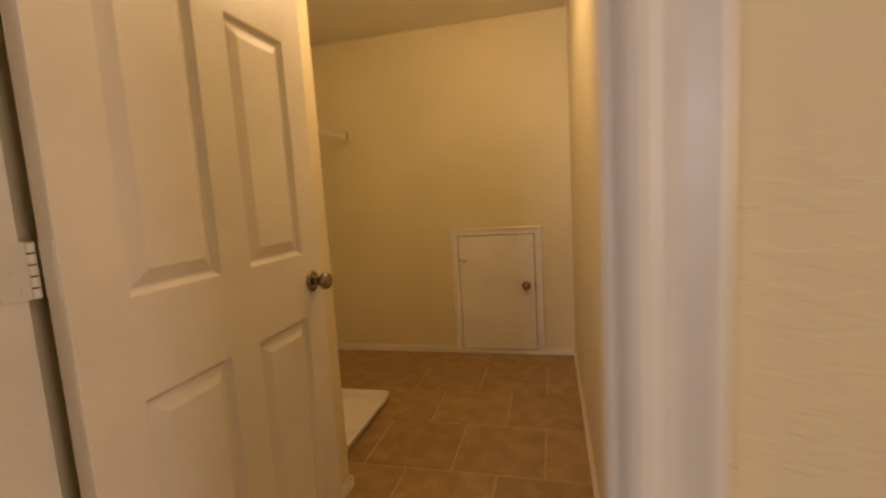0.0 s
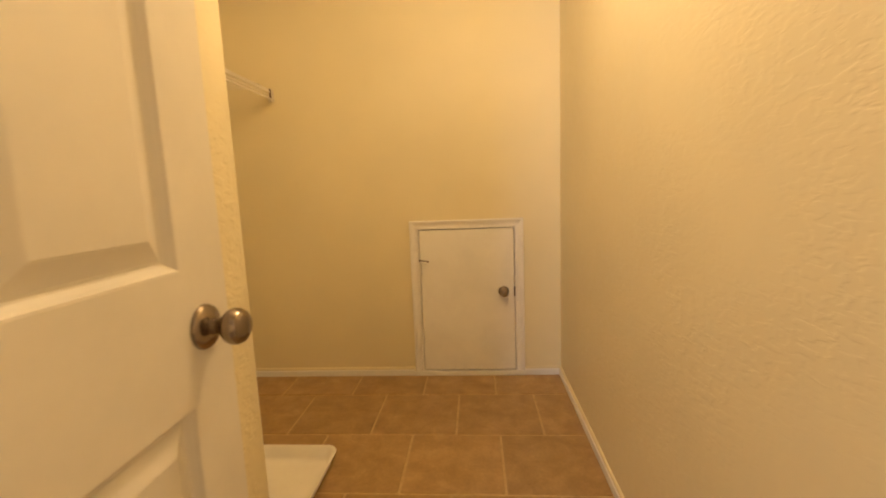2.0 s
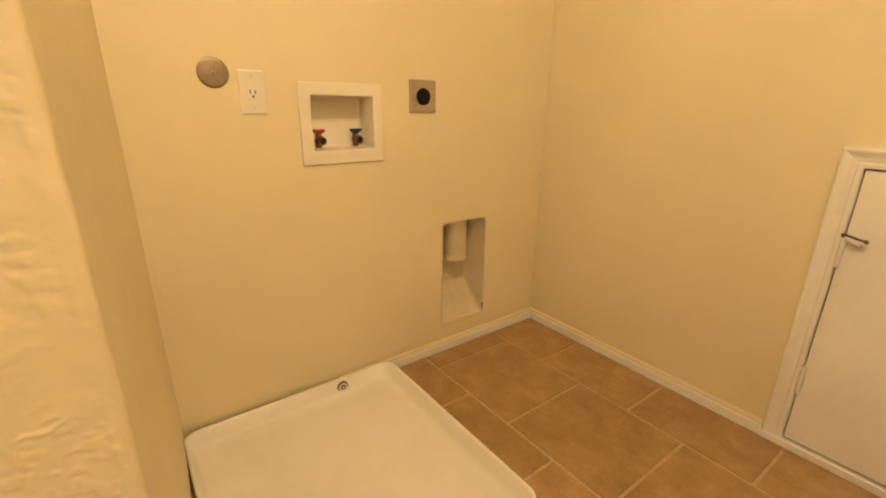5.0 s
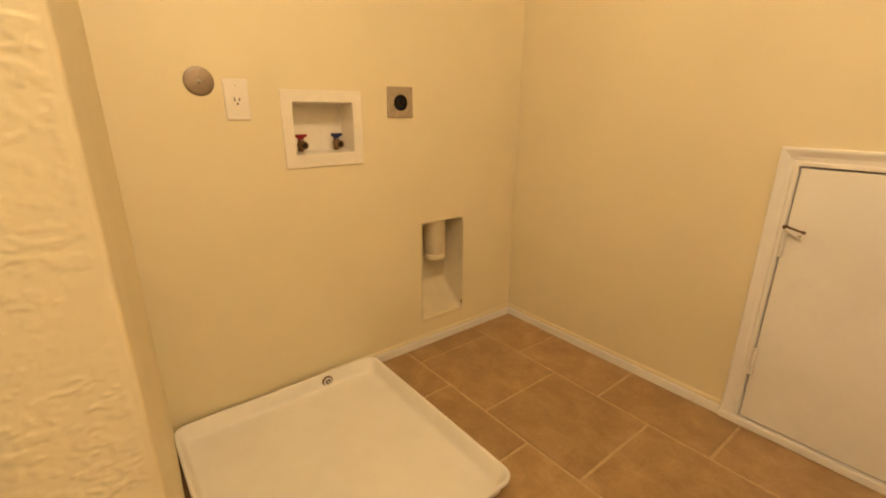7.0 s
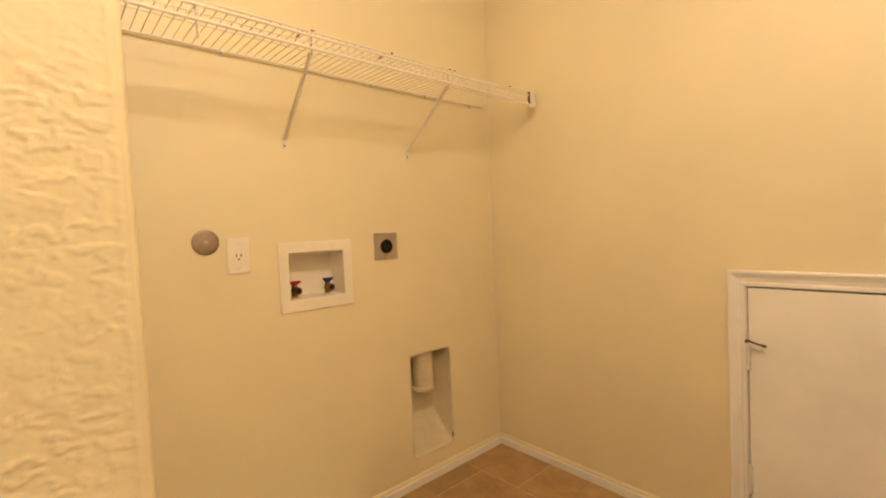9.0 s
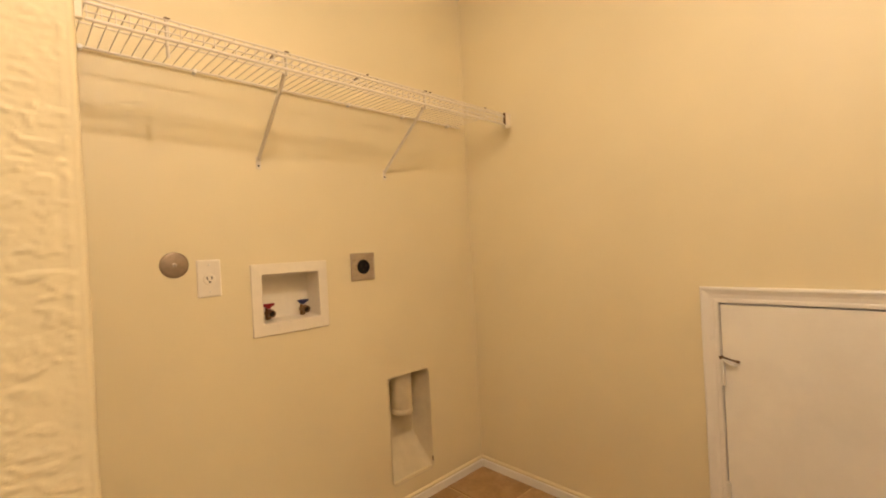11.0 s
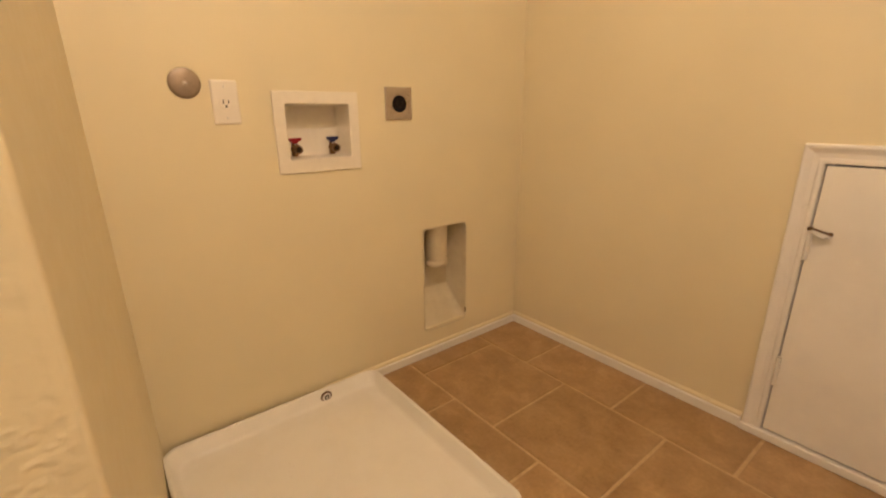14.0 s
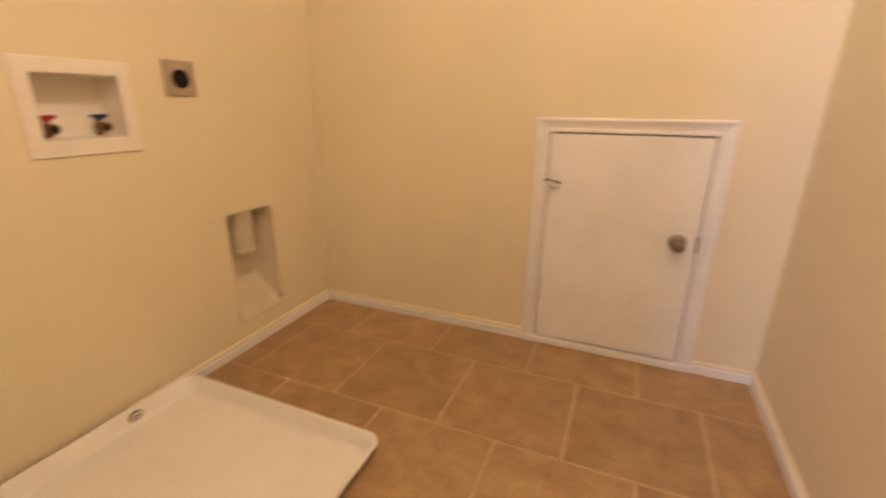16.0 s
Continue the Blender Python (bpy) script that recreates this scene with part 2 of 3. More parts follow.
def prism(bm, outline, axis, a, b):
    """Extrudes an outline, given in the two other axes in order, along axis from a to b."""
    def at(p, q, s):
        return Vector({"x": (s, p, q), "y": (p, s, q), "z": (p, q, s)}[axis])
    lo = [bm.verts.new(at(p, q, a)) for p, q in outline]
    hi = [bm.verts.new(at(p, q, b)) for p, q in outline]
    n = len(outline)
    for k in range(n):
        j = (k + 1) % n
        bm.faces.new((lo[k], lo[j], hi[j], hi[k]))
    bm.faces.new(lo[::-1])
    bm.faces.new(hi)
    return bm


def wall_sheet(bm, axis, face, depth, u0, u1, z0, z1, holes=()):
    """A wall across one axis ('x' or 'y') from its face to face + depth, with rectangular holes (u0, u1, z0, z1) right through it."""
    us = sorted({u0, u1, *(v for h in holes for v in h[:2])})
    zs = sorted({z0, z1, *(v for h in holes for v in h[2:])})
    solid = {}
    for i in range(len(us) - 1):
        for k in range(len(zs) - 1):
            cu, cz = (us[i] + us[i + 1]) / 2, (zs[k] + zs[k + 1]) / 2
            solid[i, k] = not any(h[0] < cu < h[1] and h[2] < cz < h[3] for h in holes)
    cache = {}

    def vert(u, z, d):
        key = (u, z, d)
        if key not in cache:
            cache[key] = bm.verts.new((face + d, u, z) if axis == "x" else (u, face + d, z))
        return cache[key]

    def quad(*ps):
        bm.faces.new([vert(*p) for p in ps])
    for (i, k), full in solid.items():
        if not full:
            continue
        a, b, c, d = us[i], us[i + 1], zs[k], zs[k + 1]
        for s in (0, depth):
            quad((a, c, s), (b, c, s), (b, d, s), (a, d, s))
        for di, dk, p, q in ((-1, 0, (a, c), (a, d)), (1, 0, (b, c), (b, d)), (0, -1, (a, c), (b, c)), (0, 1, (a, d), (b, d))):
            if not solid.get((i + di, k + dk)):
                quad((*p, 0), (*q, 0), (*q, depth), (*p, depth))
    return bm


def structure(name, bm, mat, label, category, smooth=False, angle=35):
    return tagged(part(name, bm, mat, None, "", smooth, angle), label, category, "", "structure")


# ---- setting: walls, ceiling, floor ----
WASH = (2.216, 2.480, 0.836, 1.066)     # holes in the alcove wall: y0, y1, z0, z1
DRYER = (2.742, 2.968, 0.125, 0.564)
structure("wall_left", wall_sheet(bmesh.new(), "x", X_LEFT, -0.14, 1.64, Y_BACK, 0, H, (WASH, DRYER)), PAINT_SMOOTH,
          "cream painted alcove wall with recessed washer and dryer boxes", "wall")
ACCESS = (-0.645, -0.086, 0.0, 0.880)
structure("wall_back", wall_sheet(bmesh.new(), "y", Y_BACK, 0.12, X_LEFT - 0.14, X_RIGHT + 0.12, 0, H, (ACCESS,)), PAINT_SMOOTH,
          "cream painted back wall with a low attic access opening", "wall")
structure("wall_right", wall_sheet(bmesh.new(), "x", X_RIGHT, 0.12, Y_HALL, Y_BACK, 0, H), PAINT,
          "long cream wall with hand-trowelled texture", "wall")
structure("wall_door", wall_sheet(bmesh.new(), "y", Y_HALL, Y_DOOR - Y_HALL, HALL_X0, X_RIGHT, 0, H, ((JAMB_L - 0.02, JAMB_R + 0.02, 0, 2.075),)), PAINT,
          "cream textured wall round the laundry doorway", "wall")
structure("wall_hall_front", wall_sheet(bmesh.new(), "y", Y_HALL, 0.11, X_RIGHT + 0.12, HALL_X1, 0, H), PAINT, "plain cream hall wall beside the doorway", "wall")
structure("wall_hall_right", wall_sheet(bmesh.new(), "x", HALL_X1, 0.11, HALL_Y - 0.12, Y_HALL + 0.11, 0, H, (ADDED_WINDOW_SIDE,)), PAINT, "cream hall wall with an added, unseen window opening", "wall")
structure("wall_hall_left", wall_sheet(bmesh.new(), "x", HALL_X0, -0.11, HALL_Y - 0.12, Y_DOOR, 0, H), PAINT, "plain cream hall wall", "wall")
structure("wall_hall_rear", wall_sheet(bmesh.new(), "y", HALL_Y, -0.12, HALL_X0, HALL_X1, 0, H, (WINDOW_REAR,)), PAINT,
          "cream hall wall with a narrow window opening", "wall")


def trowel(y, z, w=0.0):
    """Height in metres of the skip-trowel coat: low flat islands with ragged, crisp edges and thin drag lines."""
    z += 0.006 * noise.noise(Vector((y * 28, z * 28, w + 7.0))) + 0.05 * y
    y += 0.006 * noise.noise(Vector((y * 31, z * 31, w + 17.0)))
    n = noise.noise(Vector((y * 42 + 3.1, z * 68, w))) + 0.7 * noise.noise(Vector((y * 95, z * 150 + 9.7, w)))
    s = min(1.0, max(0.0, (n - 0.10) / 0.12))
    where = min(1.6, max(0.12, 0.8 + 1.3 * noise.noise(Vector((y * 9, z * 9, w + 2.0)))))
    where *= max(0.5, 1.85 - 0.78 * z)
    ridge = max(0.0, 1.0 - abs(n - 0.18) / 0.08)
    return where * (0.0007 * s * s * (3 - 2 * s) + 0.0008 * ridge) + 0.00028 * noise.noise(Vector((y * 130, z * 190, w)))


def nib_wall():
    """The short wall beside the door: a textured sheet round a bullnose corner, into the alcove."""
    r, line = 0.007, []
    for k in range(40):
        line.append((X_NIB, Y_DOOR + (1.20 - Y_DOOR) * k / 40, 1.0, 0.0))
    for k in range(180):
        line.append((X_NIB, 1.20 + (Y_NIB - r - 1.20) * k / 180, 1.0, 0.0))
    turn = math.atan2(Y_NIB_IN - Y_NIB, X_NIB - X_LEFT)
    for k in range(13):
        a = (math.pi / 2 - turn) * k / 12
        line.append((X_NIB - r + r * math.cos(a), Y_NIB - r + r * math.sin(a), math.cos(a), math.sin(a)))
    x1, y1 = line[-1][:2]
    for k in range(1, 61):
        line.append((x1 + (X_LEFT - x1) * k / 60, y1 + (Y_NIB_IN - y1) * k / 60, math.sin(turn), math.cos(turn)))
    rows = 1000
    verts, faces, s = [], [], 0.0
    for i, (x, y, nx, ny) in enumerate(line):
        if i:
            s += math.hypot(x - line[i - 1][0], y - line[i - 1][1])
        for k in range(rows + 1):
            z = H * k / rows
            edge = Y_NIB - 0.009 + 0.0025 * noise.noise(Vector((z * 9, 4.0, 0))) + 0.002 * noise.noise(Vector((z * 45, 8.0, 0)))
            keep = 0.10 + 0.90 * min(1.0, max(0.0, (edge - y) / 0.003)) if nx > 0.99 else 0.10
            d = keep * (trowel(s, z) + 0.0011 * math.exp(-((edge - y - 0.004) / 0.004) ** 2) * (0.5 + noise.noise(Vector((z * 20, 2.0, 0)))))
            verts.append((x + nx * d, y + ny * d, z))
    for i in range(len(line) - 1):
        for k in range(rows):
            a = i * (rows + 1) + k
            b = a + rows + 1
            faces.append((a, b, b + 1, a + 1))
    inner = len(verts)
    back = [(X_NIB - 0.11, Y_DOOR), (X_NIB - 0.11, Y_NIB - 0.11), (X_LEFT, Y_NIB_IN - 0.11)]
    for x, y in back:
        verts += [(x, y, 0), (x, y, H)]
    for k in range(2):
        a = inner + 2 * k
        faces.append((a, a + 1, a + 3, a + 2))
    me = bpy.data.meshes.new("wall_nib")
    me.from_pydata(verts, [], faces)
    me.polygons.foreach_set("use_smooth", [True] * len(me.polygons))
    me.materials.append(PAINT_NIB)
    tagged(new("wall_nib", me), "short cream wall with rough skip-trowel texture and rounded corner", "wall", "", "structure")


PAINT_NIB = wall_paint("cream_paint_over_trowel_coat", CREAM, 0.06, 0.0008)
nib_wall()

structure("ceiling", box(bmesh.new(), HALL_X0 - 0.11, HALL_X1 + 0.11, HALL_Y - 0.12, Y_BACK + 0.12, H, H + 0.1), CEILING_PAINT, "flat textured cream ceiling", "ceiling")
floor = structure("floor", box(bmesh.new(), X_LEFT - 0.14, X_RIGHT + 0.12, 0.61, Y_BACK + 0.12, -0.1, -0.0035), GROUT,
                  "brown ceramic tile floor in running bond with tan grout", "floor")
structure("hall_floor", box(bmesh.new(), HALL_X0, HALL_X1, HALL_Y - 0.12, 0.605, -0.1, 0.0), CARPET, "beige carpet of the hall", "floor")
# added backing, unseen; its dark colour serves as shade behind the door gaps
structure("attic_backing", box(bmesh.new(), ACCESS[0] - 0.1, ACCESS[1] + 0.1, Y_BACK + 0.121, Y_BACK + 0.14, 0, 1.0), HOLE_SHADE, "added unseen backing, coloured dark as shade behind the access door", "wall")


# ---- setting: baseboards and door trim ----
BASE_OUTLINE = [(0.0, 0.0), (0.012, 0.0), (0.012, 0.031), (0.0105, 0.0335), (0.0072, 0.0345), (0.0068, 0.0365), (0.0085, 0.0385), (0.0080, 0.0435), (0.0040, 0.0485), (0.0, 0.0505)]


def baseboard(axis, wall, sign, a, b, z0=0.0):
    bm = bmesh.new()
    outline = [(wall + sign * d, z0 + h) for d, h in BASE_OUTLINE]
    prism(bm, outline, axis, a, b)
    for f in bm.faces:
        f.material_index = int(f.calc_center_median().z > z0 + 0.0375)
    return tagged(part("baseboard", bm, (TRIM, PAINT_SMOOTH)), "low white painted baseboard with moulded top", "baseboard", "laundry baseboards", "structure")


baseboard("y", X_RIGHT, -1, Y_DOOR + 0.015, Y_BACK)
baseboard("x", Y_BACK, -1, X_LEFT, -0.694)
baseboard("x", Y_BACK, -1, -0.046, X_RIGHT - 0.012)
baseboard("y", X_LEFT, 1, 2.28, Y_BACK - 0.012)
baseboard("y", X_NIB, 1, Y_DOOR + 0.015, Y_NIB - 0.018)
prism_nib = bmesh.new()
prism(prism_nib, [(Y_NIB - 0.018 - 0.0, 0.0), (Y_NIB + 0.010, 0.0), (Y_NIB + 0.010, 0.036), (Y_NIB + 0.004, 0.048), (Y_NIB - 0.018, 0.0505)], "x", X_NIB - 0.03, X_NIB + 0.012)
tagged(part("baseboard", prism_nib, TRIM), "white baseboard return round the wall corner", "baseboard", "laundry baseboards", "structure")

CASING = [(0.0, 0.0), (0.0, 0.0075), (0.006, 0.0085), (0.012, 0.0085), (0.016, 0.0065), (0.030, 0.0085), (0.040, 0.0125), (0.046, 0.0155), (0.052, 0.0165), (0.056, 0.0150), (0.058, 0.0)]


def casing(bm, plane, sign, corners, wide=1.0):
    """Moulded casing on a wall across y: its inner edge follows the corners (x, z), mitred, profile turned outward; sign is the way it stands out."""
    pts = [Vector(c) for c in corners]
    rings = []
    for i, p in enumerate(pts):
        dirs = []
        if i:
            dirs.append((p - pts[i - 1]).normalized())
        if i < len(pts) - 1:
            dirs.append((pts[i + 1] - p).normalized())
        outs = [Vector((-d.y, d.x)) for d in dirs]
        out = outs[0] + outs[1] if len(outs) > 1 else outs[0]
        rings.append([bm.verts.new((p.x + out.x * w * wide, plane + sign * h, p.y + out.y * w * wide)) for w, h in CASING])
    n = len(CASING)
    for a, b in zip(rings, rings[1:]):
        for k in range(n):
            j = (k + 1) % n
            bm.faces.new((a[k], a[j], b[j], b[k]))
    bm.faces.new(rings[0])
    bm.faces.new(rings[-1][::-1])
    return bm


# doorway: jambs, stops and casing of the laundry door
frame_ob = thing("door_frame", (0, 0, 0), "white painted door frame with stops and moulded casing", "door frame", "", "structure")
for x0, x1, end in ((JAMB_L - 0.019, JAMB_L, 0.668), (JAMB_R, JAMB_R + 0.019, Y_DOOR + 0.001)):
    part("jamb", box(bmesh.new(), x0, x1, Y_HALL - 0.001, end, 0, 2.074, 0.0015), TRIM, frame_ob)
part("head_jamb", box(bmesh.new(), JAMB_L, JAMB_R, Y_HALL - 0.001, Y_DOOR + 0.001, 2.055, 2.074, 0.0015), TRIM, frame_ob)
for x0, x1 in ((JAMB_L, JAMB_L + 0.011), (JAMB_R - 0.011, JAMB_R)):
    part("stop", box(bmesh.new(), x0, x1, 0.535, 0.570, 0, 2.055, 0.003), TRIM, frame_ob)
part("stop", box(bmesh.new(), JAMB_L + 0.011, JAMB_R - 0.011, 0.535, 0.570, 2.043, 2.055, 0.003), TRIM, frame_ob)
part("hall_casing", casing(bmesh.new(), Y_HALL, -1, [(JAMB_L - 0.005, 0.0), (JAMB_L - 0.005, 2.06), (JAMB_R + 0.005, 2.06), (JAMB_R + 0.005, 0.0)]), TRIM, frame_ob)
part("room_casing", casing(bmesh.new(), Y_DOOR, 1, [(JAMB_L - 0.005, 2.06), (JAMB_R + 0.005, 2.06), (JAMB_R + 0.005, 0.0)]), TRIM, frame_ob)
strike = part("strike_plate", box(bmesh.new(), JAMB_R - 0.0015, JAMB_R + 0.001, 0.575, 0.609, 0.910, 0.970, 0.0006), NICKEL, frame_ob, "satin nickel strike plate")
# solid block, its dark colour replaces the shade of a latch hole
part("latch_hole", box(bmesh.new(), JAMB_R - 0.0025, JAMB_R + 0.0005, 0.583, 0.600, 0.926, 0.953), HOLE_SHADE, strike)


# ---- laundry door, standing open ----
def knob(parent, centre, out, label, scale=1.0, mat=None):
    """Round passage knob on a domed rosette; out is the way it stands out of the door."""
    z = Vector(out).normalized()
    place = Matrix.Translation(centre) @ z.to_track_quat("Z", "Y").to_matrix().to_4x4()
    s = scale
    rose = part("rosette", lathe(bmesh.new(), [(0, 0), (0.0325 * s, 0), (0.0325 * s, 0.003 * s), (0.031 * s, 0.006 * s), (0.026 * s, 0.0095 * s), (0.017 * s, 0.012 * s), (0.013 * s, 0.013 * s), (0, 0.013 * s)], place), mat or NICKEL, parent, label, True)
    prof = [(0, 0.012), (0.0115, 0.012), (0.0105, 0.020), (0.0115, 0.026), (0.017, 0.031), (0.0235, 0.037), (0.0262, 0.044), (0.0258, 0.051), (0.0225, 0.0575), (0.0165, 0.062), (0.008, 0.0642), (0, 0.0645)]
    part("knob", lathe(bmesh.new(), [(r * s, h * s) for r, h in prof], place), mat or NICKEL, parent, label, True, 60)
    return rose


DOOR_FACE, DOOR_BACK = -0.697, -0.732
DOOR_Y0, DOOR_Y1, DOOR_Z0, DOOR_Z1 = 0.687, 1.448, 0.012, 2.045
PANEL_Y = ((0.790, 1.019), (1.113, 1.350))
PANEL_Z = ((0.215, 0.819), (1.006, 1.615), (1.735, 1.935))


def panel_door():
    door = thing("door", (DOOR_BACK, DOOR_Y0, DOOR_Z0), "white painted six-panel interior door standing open against the wall", "door")
    bm = bmesh.new()
    ys = sorted({DOOR_Y0, DOOR_Y1, *(v for p in PANEL_Y for v in p)})
    zs = sorted({DOOR_Z0, DOOR_Z1, *(v for p in PANEL_Z for v in p)})
    rings = ((0.0, 0.0), (0.003, 0.0006), (0.006, 0.0058), (0.011, 0.0122), (0.014, 0.0142), (0.018, 0.0140), (0.044, 0.0022), (0.047, 0.0012))
    for face, sign in ((DOOR_FACE, -1), (DOOR_BACK, 1)):
        for i in range(len(ys) - 1):
            for k in range(len(zs) - 1):
                y0, y1, z0, z1 = ys[i], ys[i + 1], zs[k], zs[k + 1]
                if not ((y0, y1) in PANEL_Y and (z0, z1) in PANEL_Z):
                    bm.faces.new([bm.verts.new((face, y, z)) for y, z in ((y0, z0), (y1, z0), (y1, z1), (y0, z1))])
                    continue
                loops = []
                for inset, deep in rings:
                    loops.append([bm.verts.new((face + sign * deep, y, z)) for y, z in ((y0 + inset, z0 + inset), (y1 - inset, z0 + inset), (y1 - inset, z1 - inset), (y0 + inset, z1 - inset))])
                for a, b in zip(loops, loops[1:]):
                    for c in range(4):
                        d = (c + 1) % 4
                        bm.faces.new((a[c], a[d], b[d], b[c]))
                bm.faces.new(loops[-1])
    for y in (DOOR_Y0, DOOR_Y1):
        bm.faces.new([bm.verts.new(p) for p in ((DOOR_FACE, y, DOOR_Z0), (DOOR_BACK, y, DOOR_Z0), (DOOR_BACK, y, DOOR_Z1), (DOOR_FACE, y, DOOR_Z1))])
    for z in (DOOR_Z0, DOOR_Z1):
        bm.faces.new([bm.verts.new(p) for p in ((DOOR_FACE, DOOR_Y0, z), (DOOR_BACK, DOOR_Y0, z), (DOOR_BACK, DOOR_Y1, z), (DOOR_FACE, DOOR_Y1, z))])
    bmesh.ops.remove_doubles(bm, verts=bm.verts, dist=1e-5)
    part("panelled_leaf", bm, DOOR_WHITE, door)
    knob(door, (DOOR_FACE, 1.387, 0.920), (1, 0, 0), "satin nickel round knob")
    knob(door, (DOOR_BACK, 1.387, 0.920), (-1, 0, 0), "satin nickel round knob")
    latch = part("latch_plate", box(bmesh.new(), -0.726, -0.703, DOOR_Y1 - 0.001, DOOR_Y1 + 0.0012, 0.893, 0.950, 0.0005), NICKEL, door, "satin nickel latch plate")
    part("latch_bolt", box(bmesh.new(), -0.721, -0.708, DOOR_Y1 + 0.001, DOOR_Y1 + 0.011, 0.913, 0.929, 0.002), NICKEL, latch)
    for zc in (0.28, 1.078, 1.83):
        hinge = part("hinge", box(bmesh.new(), DOOR_BACK + 0.001, DOOR_FACE - 0.006, DOOR_Y0 - 0.002, DOOR_Y0 + 0.001, zc - 0.044, zc + 0.044, 0.0006), HINGE_PAINT, door, "butt hinge painted over in white")
        part("jamb_leaf", box(bmesh.new(), JAMB_L - 0.001, JAMB_L + 0.0022, 0.633, 0.675, zc - 0.044, zc + 0.044, 0.0006), HINGE_PAINT, hinge)
        # pin takes the hole colour, so the knuckle gaps look shaded
        part("pin", lathe(bmesh.new(), [(0, 0), (0.0048, 0), (0.0048, 0.087), (0, 0.087)], pose(JAMB_L + 0.004, 0.6775, zc - 0.0435), 12), HOLE_SHADE, hinge, "hinge pin coloured dark for the shade in the gaps", True)
        for dz in (-0.030, 0.0, 0.030):
            part("screw", lathe(bmesh.new(), [(0, 0), (0.0040, 0), (0.0036, 0.0008), (0, 0.0010)], Matrix.Translation((JAMB_L + 0.0022, 0.652 + 0.3 * abs(dz), zc + dz)) @ Matrix.Rotation(radians(90), 4, "Y"), 12), HINGE_PAINT, hinge)
        for k in range(5):
            z0 = zc - 0.044 + k * 0.0176
            part("knuckle", lathe(bmesh.new(), [(0, 0.0010), (0.0060, 0.0010), (0.0064, 0.0015), (0.0064, 0.0159), (0.0060, 0.0164), (0, 0.0164)], pose(JAMB_L + 0.004, 0.6775, z0), 16), HINGE_PAINT, hinge, "", True)
    settle(door)


panel_door()


# ---- attic access door in the back wall ----
def access_door():
    casing_ob = thing("access_door_frame", (-0.37, Y_BACK, 0), "white moulded casing and sill round a low access door", "door frame", "", "structure")
    part("casing", casing(bmesh.new(), Y_BACK, -1, [(-0.639, 0.0268), (-0.639, 0.870), (-0.093, 0.870), (-0.093, 0.0268)], 0.87), TRIM, casing_ob)
    for x0, x1 in ((ACCESS[0] + 0.0005, -0.6372), (-0.0948, ACCESS[1] - 0.0005)):
        part("jamb", box(bmesh.new(), x0, x1, Y_BACK + 0.001, Y_BACK + 0.11, 0, 0.8795), TRIM, casing_ob)
    part("head_jamb", box(bmesh.new(), -0.6372, -0.0948, Y_BACK + 0.001, Y_BACK + 0.11, 0.8698, 0.8795), TRIM, casing_ob)
    part("sill", box(bmesh.new(), -0.6355, -0.0965, Y_BACK - 0.004, Y_BACK + 0.10, 0, 0.0262, 0.001), TRIM, casing_ob)
    part("sill_nosing", box(bmesh.new(), -0.693, -0.047, Y_BACK - 0.019, Y_BACK - 0.0045, 0, 0.0266, 0.003), TRIM, casing_ob)
    settle(casing_ob)
    door = thing("access_door", (-0.366, Y_BACK, 0.03), "plain white flush access door, closed, with a nickel knob", "access door")
    part("leaf", box(bmesh.new(), -0.6328, -0.0988, Y_BACK - 0.006, Y_BACK + 0.028, 0.0338, 0.8642, 0.0012), ACCESS_WHITE, door)
    knob(door, (-0.160, Y_BACK - 0.006, 0.502), (0, -1, 0), "dark satin nickel round knob", 0.93, DARK_NICKEL)
    part("latch_plate", box(bmesh.new(), -0.1015, -0.0945, Y_BACK - 0.0135, Y_BACK + 0.001, 0.474, 0.530, 0.001), NICKEL, door, "small nickel latch edge")
    for z0, z1 in ((0.603, 0.688), (0.196, 0.289)):
        hinge = part("hinge", box(bmesh.new(), -0.6335, -0.6285, Y_BACK - 0.0075, Y_BACK + 0.004, z0, z1, 0.0006), HINGE_PAINT, door, "hinge painted over in white")
        for k in range(3):
            h = (z1 - z0) / 3
            part("knuckle", lathe(bmesh.new(), [(0, 0.0004), (0.0062, 0.0004), (0.0062, h - 0.0004), (0, h - 0.0004)], pose(-0.6325, Y_BACK - 0.0125, z0 + k * h), 14), HINGE_PAINT, hinge, "", True)
    stop = part("hinge_pin_stop", lathe(bmesh.new(), [(0, 0), (0.0085, 0), (0.0085, 0.004), (0.004, 0.006), (0.004, 0.010), (0, 0.010)], pose(-0.6325, Y_BACK - 0.0125, 0.6885), 14), DARK_METAL, door, "dark bronze hinge-pin door stop", True)
    part("stop_arm", tube(bmesh.new(), [(-0.640, Y_BACK - 0.014, 0.695), (-0.622, Y_BACK - 0.022, 0.6945), (-0.604, Y_BACK - 0.030, 0.692), (-0.588, Y_BACK - 0.033, 0.690)], 0.003), DARK_METAL, stop, "", True)
    part("stop_bracket", tube(bmesh.new(), [(-0.630, Y_BACK - 0.018, 0.690), (-0.614, Y_BACK - 0.026, 0.680), (-0.600, Y_BACK - 0.026, 0.675), (-0.596, Y_BACK - 0.008, 0.672)], 0.0042), HINGE_PAINT, stop, "", True)
    part("bumper", lathe(bmesh.new(), [(0, 0), (0.004, 0), (0.005, 0.003), (0.0045, 0.009), (0, 0.010)], Matrix.Translation((-0.590, Y_BACK - 0.0325, 0.690)) @ Vector((1, -0.2, -0.15)).to_track_quat("Z", "Y").to_matrix().to_4x4(), 14), DARK_METAL, stop, "", True)
    settle(door)


access_door()


